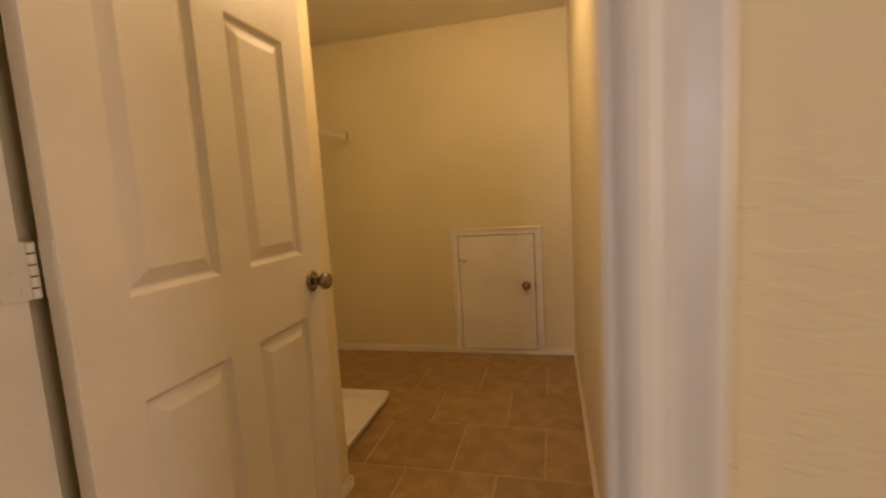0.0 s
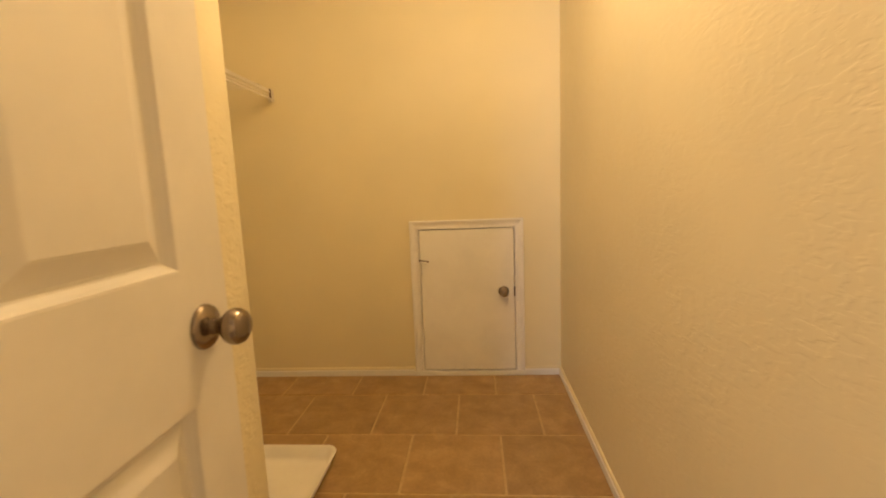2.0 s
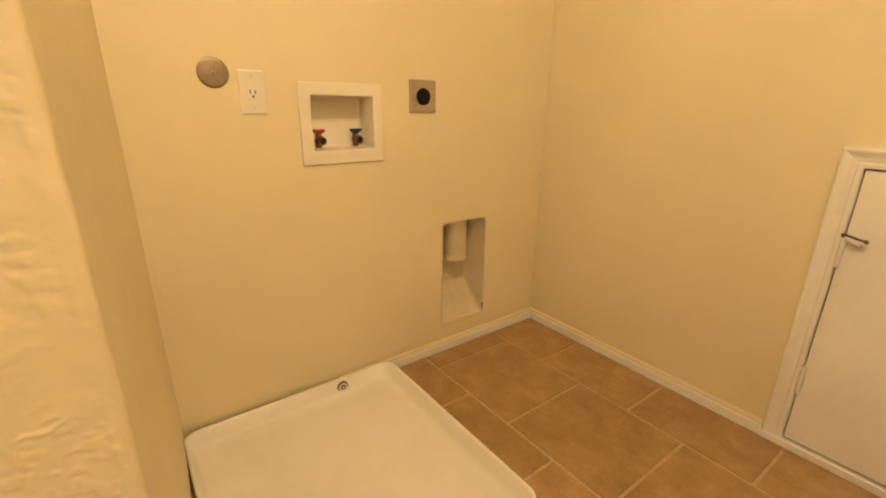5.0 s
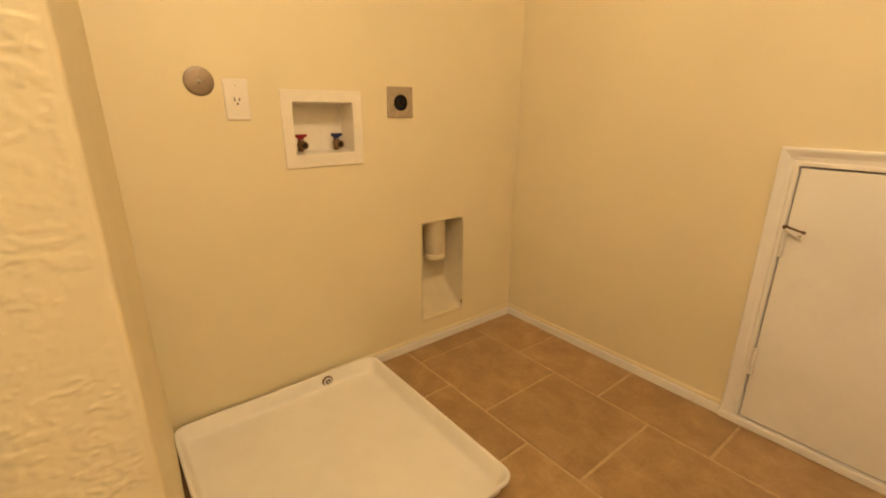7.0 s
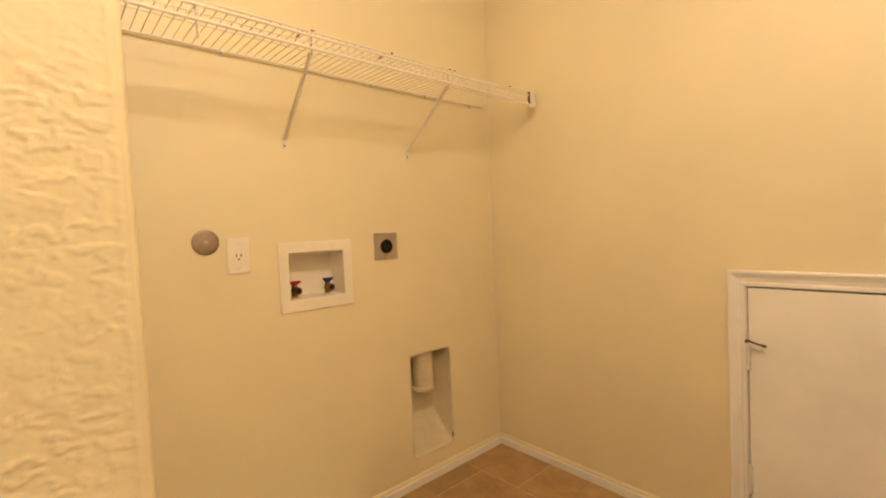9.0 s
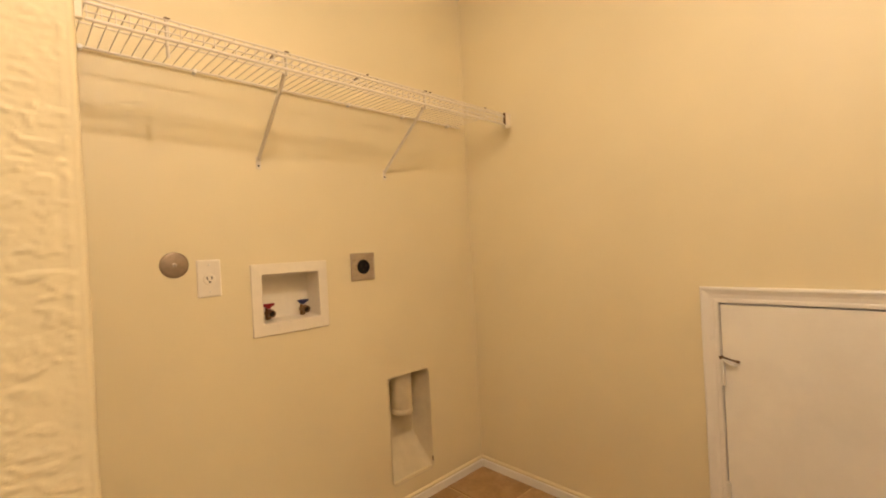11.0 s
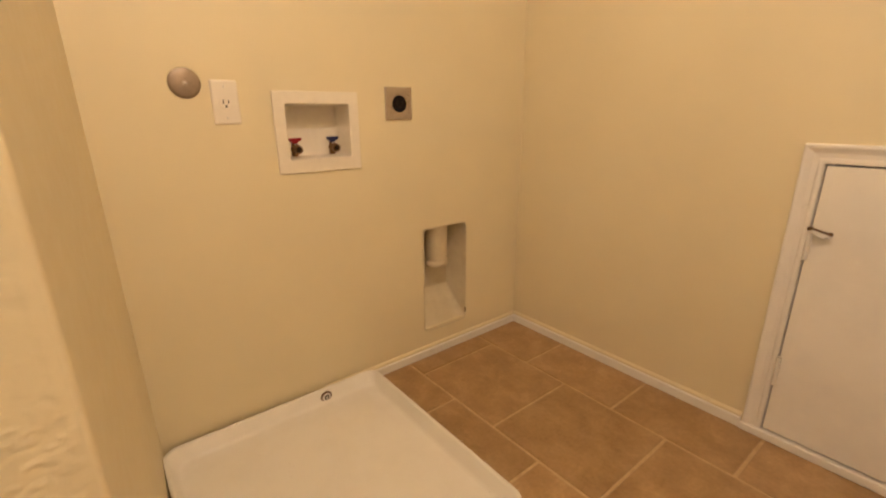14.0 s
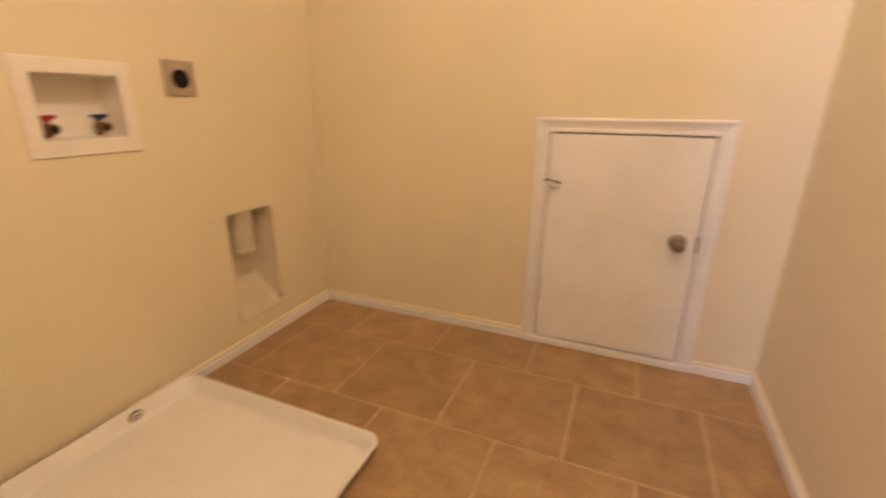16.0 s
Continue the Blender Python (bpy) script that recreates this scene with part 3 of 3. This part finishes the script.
# ---- washer outlet box ----
def rounded(u0, u1, v0, v1, r, steps=5):
    pts = []
    for cu, cv, a0 in ((u1 - r, v0 + r, -90), (u1 - r, v1 - r, 0), (u0 + r, v1 - r, 90), (u0 + r, v0 + r, 180)):
        for k in range(steps + 1):
            a = radians(a0 + 90 * k / steps)
            pts.append((cu + r * math.cos(a), cv + r * math.sin(a)))
    return pts


def skin(bm, loops, close_last=True, close_first=False):
    """Joins loops of equal length, one after the other."""
    rows = [[bm.verts.new(p) for p in loop] for loop in loops]
    n = len(rows[0])
    for a, b in zip(rows, rows[1:]):
        for k in range(n):
            j = (k + 1) % n
            bm.faces.new((a[k], a[j], b[j], b[k]))
    if close_last:
        bm.faces.new(rows[-1])
    if close_first:
        bm.faces.new(rows[0][::-1])
    return bm


def on_left(outline, out):
    return [(X_LEFT + out, y, z) for y, z in outline]


def valve(parent, y, z, handle_mat, label):
    x = X_LEFT - 0.052
    body = part("valve", lathe(bmesh.new(), [(0, 0), (0.010, 0), (0.010, 0.016), (0.012, 0.018), (0.012, 0.026), (0.009, 0.030), (0.009, 0.040), (0, 0.040)], pose(x, y, z - 0.048), 16), BRASS, parent, "brass hose valve", True)
    spout = Matrix.Translation((x + 0.004, y, z - 0.022)) @ Vector((1, 0.05, -0.18)).to_track_quat("Z", "Y").to_matrix().to_4x4()
    part("hose_thread", lathe(bmesh.new(), [(0.0, 0), (0.009, 0), (0.009, 0.010), (0.0135, 0.012), (0.0135, 0.016), (0.0125, 0.017), (0.0135, 0.019), (0.0125, 0.021), (0.0135, 0.023), (0.0130, 0.030), (0.0095, 0.030), (0.0095, 0.016), (0, 0.016)], spout, 20), BRASS, body, "", True)
    # solid plug coloured as the shaded inside of the spout
    part("bore", lathe(bmesh.new(), [(0, 0.0165), (0.0093, 0.0165), (0.0093, 0.0255), (0, 0.0255)], spout, 16), HOLE_SHADE, body)
    stem = part("stem", lathe(bmesh.new(), [(0, 0), (0.0055, 0), (0.0055, 0.012), (0.0075, 0.013), (0.0075, 0.020), (0, 0.020)], Matrix.Translation((x + 0.004, y, z - 0.012)), 12), CLIP, body)
    bm = bmesh.new()
    prism(bm, [(y - 0.020, z + 0.001), (y - 0.013, z - 0.001), (y - 0.008, z - 0.009), (y + 0.003, z - 0.009), (y + 0.007, z - 0.001), (y + 0.018, z + 0.001), (y + 0.019, z + 0.0085), (y - 0.020, z + 0.0085)], "x", x + 0.002, x + 0.017)
    bmesh.ops.bevel(bm, geom=list(bm.edges), offset=0.0015, segments=2, affect="EDGES")
    part("handle", bm, handle_mat, body, label)


def washer_box():
    ob = thing("washer_outlet_box", (X_LEFT, 2.348, 0.83), "white plastic recessed washing machine outlet box with two hose valves", "outlet box")
    o, i = (2.209, 2.487, 0.829, 1.073), (2.245, 2.452, 0.871, 1.035)
    bm = bmesh.new()
    skin(bm, [on_left(rounded(*o, 0.004), 0.0), on_left(rounded(*o, 0.004), 0.004), on_left(rounded(o[0] + 0.002, o[1] - 0.002, o[2] + 0.002, o[3] - 0.002, 0.004), 0.006),
              on_left(rounded(i[0] - 0.003, i[1] + 0.003, i[2] - 0.003, i[3] + 0.003, 0.005), 0.0075), on_left(rounded(*i, 0.005), 0.006), on_left(rounded(*i, 0.005), -0.004)], False)
    part("face_frame", bm, BOX_WHITE, ob)
    bm = bmesh.new()
    b = (i[0] + 0.006, i[1] - 0.006, i[2] + 0.004, i[3] - 0.004)
    skin(bm, [on_left(rounded(i[0] - 0.0015, i[1] + 0.0015, i[2] - 0.0015, i[3] + 0.0015, 0.006), 0.002), on_left(rounded(i[0] - 0.0015, i[1] + 0.0015, i[2] - 0.0015, i[3] + 0.0015, 0.006), -0.004), on_left(rounded(*b, 0.010), -0.080), on_left(rounded(b[0] + 0.008, b[1] - 0.008, b[2] + 0.008, b[3] - 0.008, 0.006), -0.086)])
    part("recess", bm, BOX_WHITE, ob, "", True, 40)
    valve(ob, 2.283, 0.925, RED, "red hot water lever")
    valve(ob, 2.411, 0.925, BLUE, "blue cold water lever")
    settle(ob)


washer_box()


# ---- dryer vent box ----
def vent_box():
    ob = thing("dryer_vent_box", (X_LEFT, 2.85, 0.12), "recessed metal dryer vent box painted cream with a duct stub", "vent box")
    y0, y1, z0, z1 = DRYER
    bm = bmesh.new()
    face = rounded(y0 + 0.001, y1 - 0.001, z0 - 0.010, z1 - 0.001, 0.022, 6)
    lip = rounded(y0 - 0.003, y1 + 0.003, z0 - 0.014, z1 + 0.003, 0.024, 6)
    deep = []
    for y, z in rounded(y0 + 0.006, y1 - 0.020, z0 + 0.125, z1 - 0.004, 0.020, 6):
        deep.append((X_LEFT - 0.112, y, z))
    mid = [(X_LEFT - 0.045, y, z) for y, z in rounded(y0 + 0.003, y1 - 0.006, z0 + 0.030, z1 - 0.002, 0.022, 6)]
    skin(bm, [on_left(lip, 0.0), on_left(lip, 0.0018), on_left(face, 0.0022), on_left(face, -0.004), mid, deep])
    part("recess", bm, DUCT, ob, "", True, 50)
    duct = part("duct", lathe(bmesh.new(), [(0.0455, 0.0), (0.0475, 0.0), (0.0488, 0.003), (0.0488, 0.015), (0.0480, 0.018), (0.0464, 0.020), (0.0464, 0.024), (0.0478, 0.027), (0.0475, 0.190), (0.044, 0.190), (0.044, 0.004), (0.0455, 0.0)], pose(X_LEFT - 0.058, 2.852, 0.384), 36), DUCT, ob, "short round dryer duct painted cream", True)
    # flat disc, the duct's inner shade put into its colour
    part("duct_mouth", lathe(bmesh.new(), [(0, 0.03), (0.0435, 0.03)], pose(X_LEFT - 0.058, 2.854, 0.377), 24), HOLE_SHADE, duct)
    part("rivet", lathe(bmesh.new(), [(0, 0), (0.003, 0), (0.002, 0.002), (0, 0.0025)], Matrix.Translation((X_LEFT - 0.058 + 0.0475 * math.cos(0.7), 2.854 + 0.0475 * math.sin(0.7), 0.420)) @ Vector((math.cos(0.7), math.sin(0.7), 0)).to_track_quat("Z", "Y").to_matrix().to_4x4(), 8), BRASS, duct)
    part("paint_chip", box(bmesh.new(), X_LEFT - 0.002, X_LEFT + 0.0026, y1 - 0.003, y1 + 0.002, z0 + 0.018, z0 + 0.040, 0.001), DARK_METAL, ob, "bare dark spot on the rim")
    settle(ob)


vent_box()


# ---- plates on the alcove wall ----
def screw(parent, place, mat=None):
    s = part("screw", lathe(bmesh.new(), [(0, 0), (0.0034, 0), (0.0032, 0.0008), (0.0018, 0.0014), (0, 0.0015)], place, 12), mat or CLIP, parent)
    part("slot", box(bmesh.new(), -0.0026, 0.0026, -0.0004, 0.0004, 0.0011, 0.0017), SLOT_DARK, s)
    s.children[0].matrix_basis = place
    return s


FACE_X = Matrix.Rotation(radians(90), 4, "Y")


def left_place(y, z, out=0.0):
    return Matrix.Translation((X_LEFT + out, y, z)) @ FACE_X


def dryer_receptacle():
    ob = thing("dryer_receptacle", (X_LEFT, 2.648, 0.984), "square stainless plate with a black round dryer receptacle", "power outlet")
    o = (2.594, 2.702, 0.984, 1.092)
    bm = skin(bmesh.new(), [on_left(rounded(*o, 0.003), 0), on_left(rounded(*o, 0.003), 0.0055), on_left(rounded(o[0] + 0.002, o[1] - 0.002, o[2] + 0.002, o[3] - 0.002, 0.003), 0.007)])
    part("plate", bm, STEEL, ob)
    rec = part("receptacle", lathe(bmesh.new(), [(0, 0.006), (0.0285, 0.006), (0.0285, 0.009), (0.027, 0.0105), (0.022, 0.0095), (0, 0.0095)], left_place(2.648, 1.037), 32), BLACK, ob, "black moulded receptacle", True)
    for dy, dz, w, h in ((-0.011, 0.004, 0.0018, 0.007), (0.011, 0.004, 0.0018, 0.007), (0.0, -0.011, 0.004, 0.0022)):
        # raised blocks coloured as shaded slots
        part("slot", box(bmesh.new(), X_LEFT + 0.009, X_LEFT + 0.0099, 2.648 + dy - w, 2.648 + dy + w, 1.037 + dz - h, 1.037 + dz + h), HOLE_SHADE, rec)
    for y, z in ((2.610, 1.064), (2.686, 1.064), (2.610, 1.008), (2.686, 1.008)):
        screw(ob, left_place(y, z, 0.0068), STEEL)
    settle(ob)


def gas_cover():
    ob = thing("round_cover_plate", (X_LEFT, 1.992, 1.048), "round dull steel cover plate with a centre screw", "cover plate")
    part("disc", lathe(bmesh.new(), [(0, 0), (0.0385, 0), (0.0385, 0.002), (0.036, 0.0042), (0.030, 0.0055), (0.012, 0.0065), (0, 0.0066)], left_place(1.992, 1.086), 48), DISC_STEEL, ob, "", True)
    s = part("centre_screw", lathe(bmesh.new(), [(0, 0), (0.0062, 0), (0.006, 0.002), (0.004, 0.0032), (0, 0.0035)], left_place(1.992, 1.086, 0.006), 16), STEEL, ob, "bright centre screw", True)
    part("slot", box(bmesh.new(), X_LEFT + 0.0088, X_LEFT + 0.0098, 1.9914, 1.9926, 1.0815, 1.0905), SLOT_DARK, s)
    settle(ob)


def wall_plate(bm, y0, y1, z0, z1, x, sign):
    loops = []
    for inset, out in ((0, 0), (0, 0.0025), (0.0012, 0.0042), (0.004, 0.0058), (0.008, 0.0062)):
        loops.append([(x + sign * out, y, z) for y, z in rounded(y0 + inset, y1 - inset, z0 + inset, z1 - inset, 0.004)])
    return skin(bm, loops)


def power_outlet():
    ob = thing("power_outlet", (X_LEFT, 2.084, 0.981), "ivory wall plate with a single round power receptacle", "power outlet")
    part("plate", wall_plate(bmesh.new(), 2.050, 2.119, 0.981, 1.097, X_LEFT, 1), PLATE_WHITE, ob)
    rec = part("receptacle", lathe(bmesh.new(), [(0, 0.005), (0.0172, 0.005), (0.0172, 0.0075), (0.0162, 0.0085), (0, 0.0085)], left_place(2.084, 1.036), 32), PLATE_WHITE, ob, "", True)
    for dy, dz, w, h in ((-0.0066, 0.004, 0.0016, 0.0052), (0.0066, 0.004, 0.0016, 0.0044), (0.0, -0.0078, 0.0030, 0.0030)):
        part("slot", box(bmesh.new(), X_LEFT + 0.008, X_LEFT + 0.0089, 2.084 + dy - w, 2.084 + dy + w, 1.036 + dz - h, 1.036 + dz + h), SLOT_DARK, rec)
    for z in (1.080, 0.998):
        screw(ob, left_place(2.084, z, 0.006))
    settle(ob)


def light_switch():
    ob = thing("light_switch", (X_RIGHT, 0.856, 1.130), "ivory wall plate with a single toggle light switch, up", "light switch")
    part("plate", wall_plate(bmesh.new(), 0.820, 0.892, 1.130, 1.247, X_RIGHT, -1), PLATE_WHITE, ob)
    part("toggle_collar", box(bmesh.new(), X_RIGHT - 0.0085, X_RIGHT - 0.0055, 0.8505, 0.8615, 1.176, 1.201, 0.001), PLATE_WHITE, ob)
    bm = bmesh.new()
    prism(bm, [(X_RIGHT - 0.006, 1.183), (X_RIGHT - 0.006, 1.195), (X_RIGHT - 0.021, 1.206), (X_RIGHT - 0.023, 1.199)], "y", 0.8525, 0.8595)
    bmesh.ops.bevel(bm, geom=list(bm.edges), offset=0.001, segments=2, affect="EDGES")
    part("toggle", bm, PLATE_WHITE, ob)
    for z in (1.1585, 1.2185):
        screw(ob, Matrix.Translation((X_RIGHT - 0.006, 0.856, z)) @ Matrix.Rotation(radians(-90), 4, "Y"))
    settle(ob)


dryer_receptacle()
gas_cover()
power_outlet()
light_switch()


# ---- washer drain pan ----
def drain_pan():
    ob = thing("washer_drain_pan", (-1.30, 2.126, 0), "white plastic washing machine drain pan on the tile floor", "drain pan")
    x0, x1, y0, y1, top = -1.697, -0.905, 1.760, 2.480, 0.057

    def loop(inset, z, r):
        return [(x, y, z) for x, y in rounded(x0 + inset, x1 - inset, y0 + inset, y1 - inset, r, 8)]
    bm = skin(bmesh.new(), [loop(0.025, 0.0005, 0.030), loop(0.0225, 0.004, 0.032), loop(0.0115, 0.044, 0.036), loop(0.0105, 0.0475, 0.037), loop(0.001, 0.0480, 0.045), loop(0.0, 0.053, 0.046), loop(0.002, 0.0565, 0.044), loop(0.006, top, 0.040),
                           loop(0.010, 0.0555, 0.037), loop(0.013, 0.051, 0.034), loop(0.024, 0.016, 0.040), loop(0.029, 0.009, 0.040), loop(0.038, 0.0065, 0.036), loop(0.060, 0.006, 0.030)], True, True)
    part("tray", bm, PAN, ob, "", True, 60)
    place = Matrix.Translation((x0 + 0.0195, 2.270, 0.029)) @ FACE_X
    flange = part("drain_fitting", lathe(bmesh.new(), [(0.009, 0), (0.0165, 0), (0.0165, 0.003), (0.0150, 0.0055), (0.0105, 0.0065), (0.0085, 0.005), (0.008, -0.004)], place, 28), CLIP, ob, "white threaded drain fitting", True)
    part("drain_ring", lathe(bmesh.new(), [(0.0150, 0.004), (0.0165, 0.0045), (0.0205, 0.0020), (0.0208, -0.001)], place, 28), DARK_METAL, flange, "dark rubber washer")
    # solid disc with the drain's inner shade as its colour
    part("drain_hole", lathe(bmesh.new(), [(0, 0.0052), (0.0095, 0.0052), (0.0095, 0.0068), (0, 0.0068)], place, 20), HOLE_SHADE, flange)
    part("drain_plug", lathe(bmesh.new(), [(0, 0.005), (0.0045, 0.005), (0.0045, 0.0085), (0, 0.009)], place, 12), CLIP, flange)
    settle(ob)


drain_pan()


# ---- wire shelf ----
SHELF_Z, LIP_Z = 1.664, 1.617
SHELF_BACK, SHELF_FRONT = -1.698, -1.398
SHELF_Y0, SHELF_Y1 = 1.782, 3.200
RAIL_Z, RAIL_Y1 = 1.677, 3.240


def wire_shelf():
    ob = thing("wire_shelf", (X_LEFT, 2.48, 1.42), "white vinyl-coated ventilated wire shelf on diagonal wall braces", "shelf")
    for x, z, r in ((SHELF_BACK, RAIL_Z - 0.002, 0.0040), (-1.548, SHELF_Z + 0.0095, 0.0024), (SHELF_FRONT - 0.004, SHELF_Z + 0.002, 0.0024), (SHELF_FRONT + 0.003, SHELF_Z - 0.012, 0.0038), (SHELF_FRONT + 0.003, LIP_Z, 0.0042), (SHELF_FRONT - 0.002, 1.635, 0.0019)):
        part("long_wire", tube(bmesh.new(), [(x, SHELF_Y0, z), (x, RAIL_Y1 if x == SHELF_BACK else SHELF_Y1, z)], r, 8), WIRE, ob, "", True)
    bm = bmesh.new()
    tube(bm, [(SHELF_BACK - 0.004, 0, RAIL_Z), (SHELF_FRONT - 0.006, 0, SHELF_Z), (SHELF_FRONT - 0.001, 0, SHELF_Z - 0.003), (SHELF_FRONT + 0.001, 0, SHELF_Z - 0.009), (SHELF_FRONT + 0.0005, 0, LIP_Z + 0.002)], 0.00135, 6)
    first = part("cross_wire", bm, WIRE, ob, "", True)
    count = 57
    for k in range(count):
        one = first if k == 0 else first.copy()
        if k:
            scene.collection.objects.link(one)
        one.location.y = SHELF_Y0 + 0.004 + (SHELF_Y1 - SHELF_Y0 - 0.008) * k / (count - 1)
    for y in (1.935, 2.228, 2.752):
        bm = bmesh.new()
        foot, head = (X_LEFT + 0.006, y + 0.028, 1.425), (SHELF_FRONT - 0.012, y - 0.004, LIP_Z - 0.006)
        if y > 2:
            tube(bm, [foot, (X_LEFT + 0.02, y + 0.027, 1.437), head], 0.0060, 8)
            brace = part("brace", bm, WIRE, ob, "diagonal steel brace", True)
            part("foot_plate", box(bmesh.new(), X_LEFT, X_LEFT + 0.003, y + 0.020, y + 0.036, 1.392, 1.436, 0.001), WIRE, brace)
            part("foot_screw", lathe(bmesh.new(), [(0, 0), (0.0035, 0), (0.002, 0.002), (0, 0.002)], left_place(y + 0.028, 1.404, 0.003), 10), SLOT_DARK, brace)
        else:
            tube(bm, [(SHELF_FRONT - 0.004, y, SHELF_Z - 0.01), (SHELF_FRONT - 0.010, y, LIP_Z - 0.006), (SHELF_FRONT - 0.022, y + 0.004, LIP_Z - 0.034)], 0.0042, 8)
            brace = part("brace", bm, WIRE, ob, "short hanging hook of the shelf lip", True)
        hook = box(bmesh.new(), SHELF_FRONT - 0.014, SHELF_FRONT - 0.004, y - 0.0035, y + 0.0025, LIP_Z - 0.014, SHELF_Z + 0.003, 0.002)
        part("lip_hook", hook, WIRE, brace)
        part("hook_cap", box(bmesh.new(), SHELF_FRONT - 0.010, SHELF_FRONT + 0.002, y - 0.006, y + 0.006, SHELF_Z + 0.0032, SHELF_Z + 0.0055, 0.001), DARK_METAL, brace, "dark steel hook end")
    for k in range(6):
        y = 1.80 + k * 0.272
        clip = part("wall_clip", box(bmesh.new(), X_LEFT, SHELF_BACK + 0.005, y - 0.005, y + 0.005, RAIL_Z - 0.010, RAIL_Z + 0.004, 0.0025), CLIP, ob)
    # clips below the wires, their shade put into the colour
    for y in (2.196, 2.470):
        bm = tube(bmesh.new(), [(SHELF_FRONT - 0.046, y + 0.001, SHELF_Z - 0.009), (SHELF_FRONT - 0.030, y, SHELF_Z - 0.008), (SHELF_FRONT + 0.001, y, SHELF_Z - 0.006)], 0.0034, 8)
        part("support_clip", bm, SHADED_CLIP, ob, "plastic support clip under the wires, underside shade in its colour")
    for y in (2.472, 2.748, 3.06):
        part("wire_end", box(bmesh.new(), SHELF_FRONT - 0.008, SHELF_FRONT + 0.002, y + 0.024, y + 0.030, SHELF_Z + 0.002, SHELF_Z + 0.006, 0.001), DARK_METAL, ob, "dark cut wire end")
    for y0, y1 in ((SHELF_Y1 + 0.012, SHELF_Y1 + 0.052), (Y_NIB_IN - 0.026, SHELF_Y0 - 0.002)):
        end = part("end_bracket", box(bmesh.new(), SHELF_FRONT - 0.008, SHELF_FRONT + 0.004, y0, y1, LIP_Z - 0.002, SHELF_Z + 0.006, 0.003), BRACKET, ob, "cream plastic end bracket")
        if y0 > 3:
            bm = prism(bmesh.new(), [(y1, LIP_Z - 0.001), (y0 - 0.012, LIP_Z - 0.001), (y0 - 0.008, LIP_Z - 0.010), (y0 + 0.006, LIP_Z - 0.016), (y1 - 0.010, LIP_Z - 0.008)], "x", SHELF_FRONT - 0.012, SHELF_FRONT + 0.006)
            part("bracket_foot", bm, BRACKET, end)
            part("dark_end", box(bmesh.new(), SHELF_FRONT - 0.001, SHELF_FRONT + 0.0065, y0 - 0.010, y0 - 0.001, LIP_Z - 0.002, SHELF_Z + 0.003, 0.001), DARK_METAL, end, "bare cut wire ends")
    settle(ob)


wire_shelf()


# ---- ceiling light ----
def ceiling_light():
    ob = thing("ceiling_light", (LAMP[0], LAMP[1], H), "semi-flush ceiling light with one bare tubular bulb, lit", "ceiling light")
    base = Matrix.Translation((LAMP[0], LAMP[1], H)) @ Matrix.Rotation(math.pi, 4, "X")
    d = H - BULB_Z
    part("pan", lathe(bmesh.new(), [(0, 0), (0.062, 0), (0.062, 0.006), (0.050, 0.018), (0.015, 0.026), (0, 0.026)], base, 40), TRIM, ob, "white ceiling pan", True)
    part("stem", lathe(bmesh.new(), [(0, 0.025), (0.008, 0.025), (0.008, d - 0.085), (0, d - 0.085)], base, 16), NICKEL, ob, "satin nickel stem", True)
    part("socket", lathe(bmesh.new(), [(0, d - 0.087), (0.016, d - 0.087), (0.021, d - 0.080), (0.021, d - 0.046), (0, d - 0.046)], base, 24), TRIM, ob, "", True)
    part("bulb", lathe(bmesh.new(), [(0.016, d - 0.046), (0.017, d - 0.032), (0.0180, d - 0.020), (0.0185, d - 0.014), (0.0185, d + 0.010), (0.0165, d + 0.016), (0.010, d + 0.0195), (0, d + 0.020)], base, 20), GLASS, ob, "frosted tubular bulb, lit", True, 80)
    settle(ob)


ceiling_light()


# ---- floor tiles, running bond ----
PITCH_X, PITCH_Y, JOINT = 0.3935, 0.3885, 0.0100


def floor_tiles():
    shared = {}
    for row in range(-3, 4):
        y0 = 2.652 + row * PITCH_Y
        shift = -1.211 if row % 2 == 0 else -1.013
        for col in range(-3, 5):
            x0 = shift + col * PITCH_X
            a, b = max(x0 + JOINT / 2, X_LEFT + 0.001), min(x0 + PITCH_X - JOINT / 2, X_RIGHT - 0.001)
            c, d = max(y0 + JOINT / 2, 0.612), min(y0 + PITCH_Y - JOINT / 2, Y_BACK - 0.001)
            if b - a < 0.02 or d - c < 0.02 or (b < X_NIB - 0.01 and d < Y_NIB):
                continue
            key = (round(b - a, 4), round(d - c, 4))
            if key not in shared:
                w, h = (b - a) / 2, (d - c) / 2
                me = bpy.data.meshes.new("tile")
                bm = bmesh.new()
                loops = [rounded(-w, w, -h, h, 0.004, 2), rounded(-w, w, -h, h, 0.004, 2), rounded(-w + 0.0022, w - 0.0022, -h + 0.0022, h - 0.0022, 0.004, 2)]
                skin(bm, [[(x, y, z) for x, y in lp] for lp, z in zip(loops, (-0.008, -0.0016, 0.0))])
                bmesh.ops.recalc_face_normals(bm, faces=bm.faces)
                bm.to_mesh(me)
                bm.free()
                me.materials.append(TILE)
                shared[key] = me
            tile = new("tile", shared[key])
            tile.location = ((a + b) / 2, (c + d) / 2, 0.0005 * random.random() - 0.0005)
            tile.parent = floor


floor_tiles()
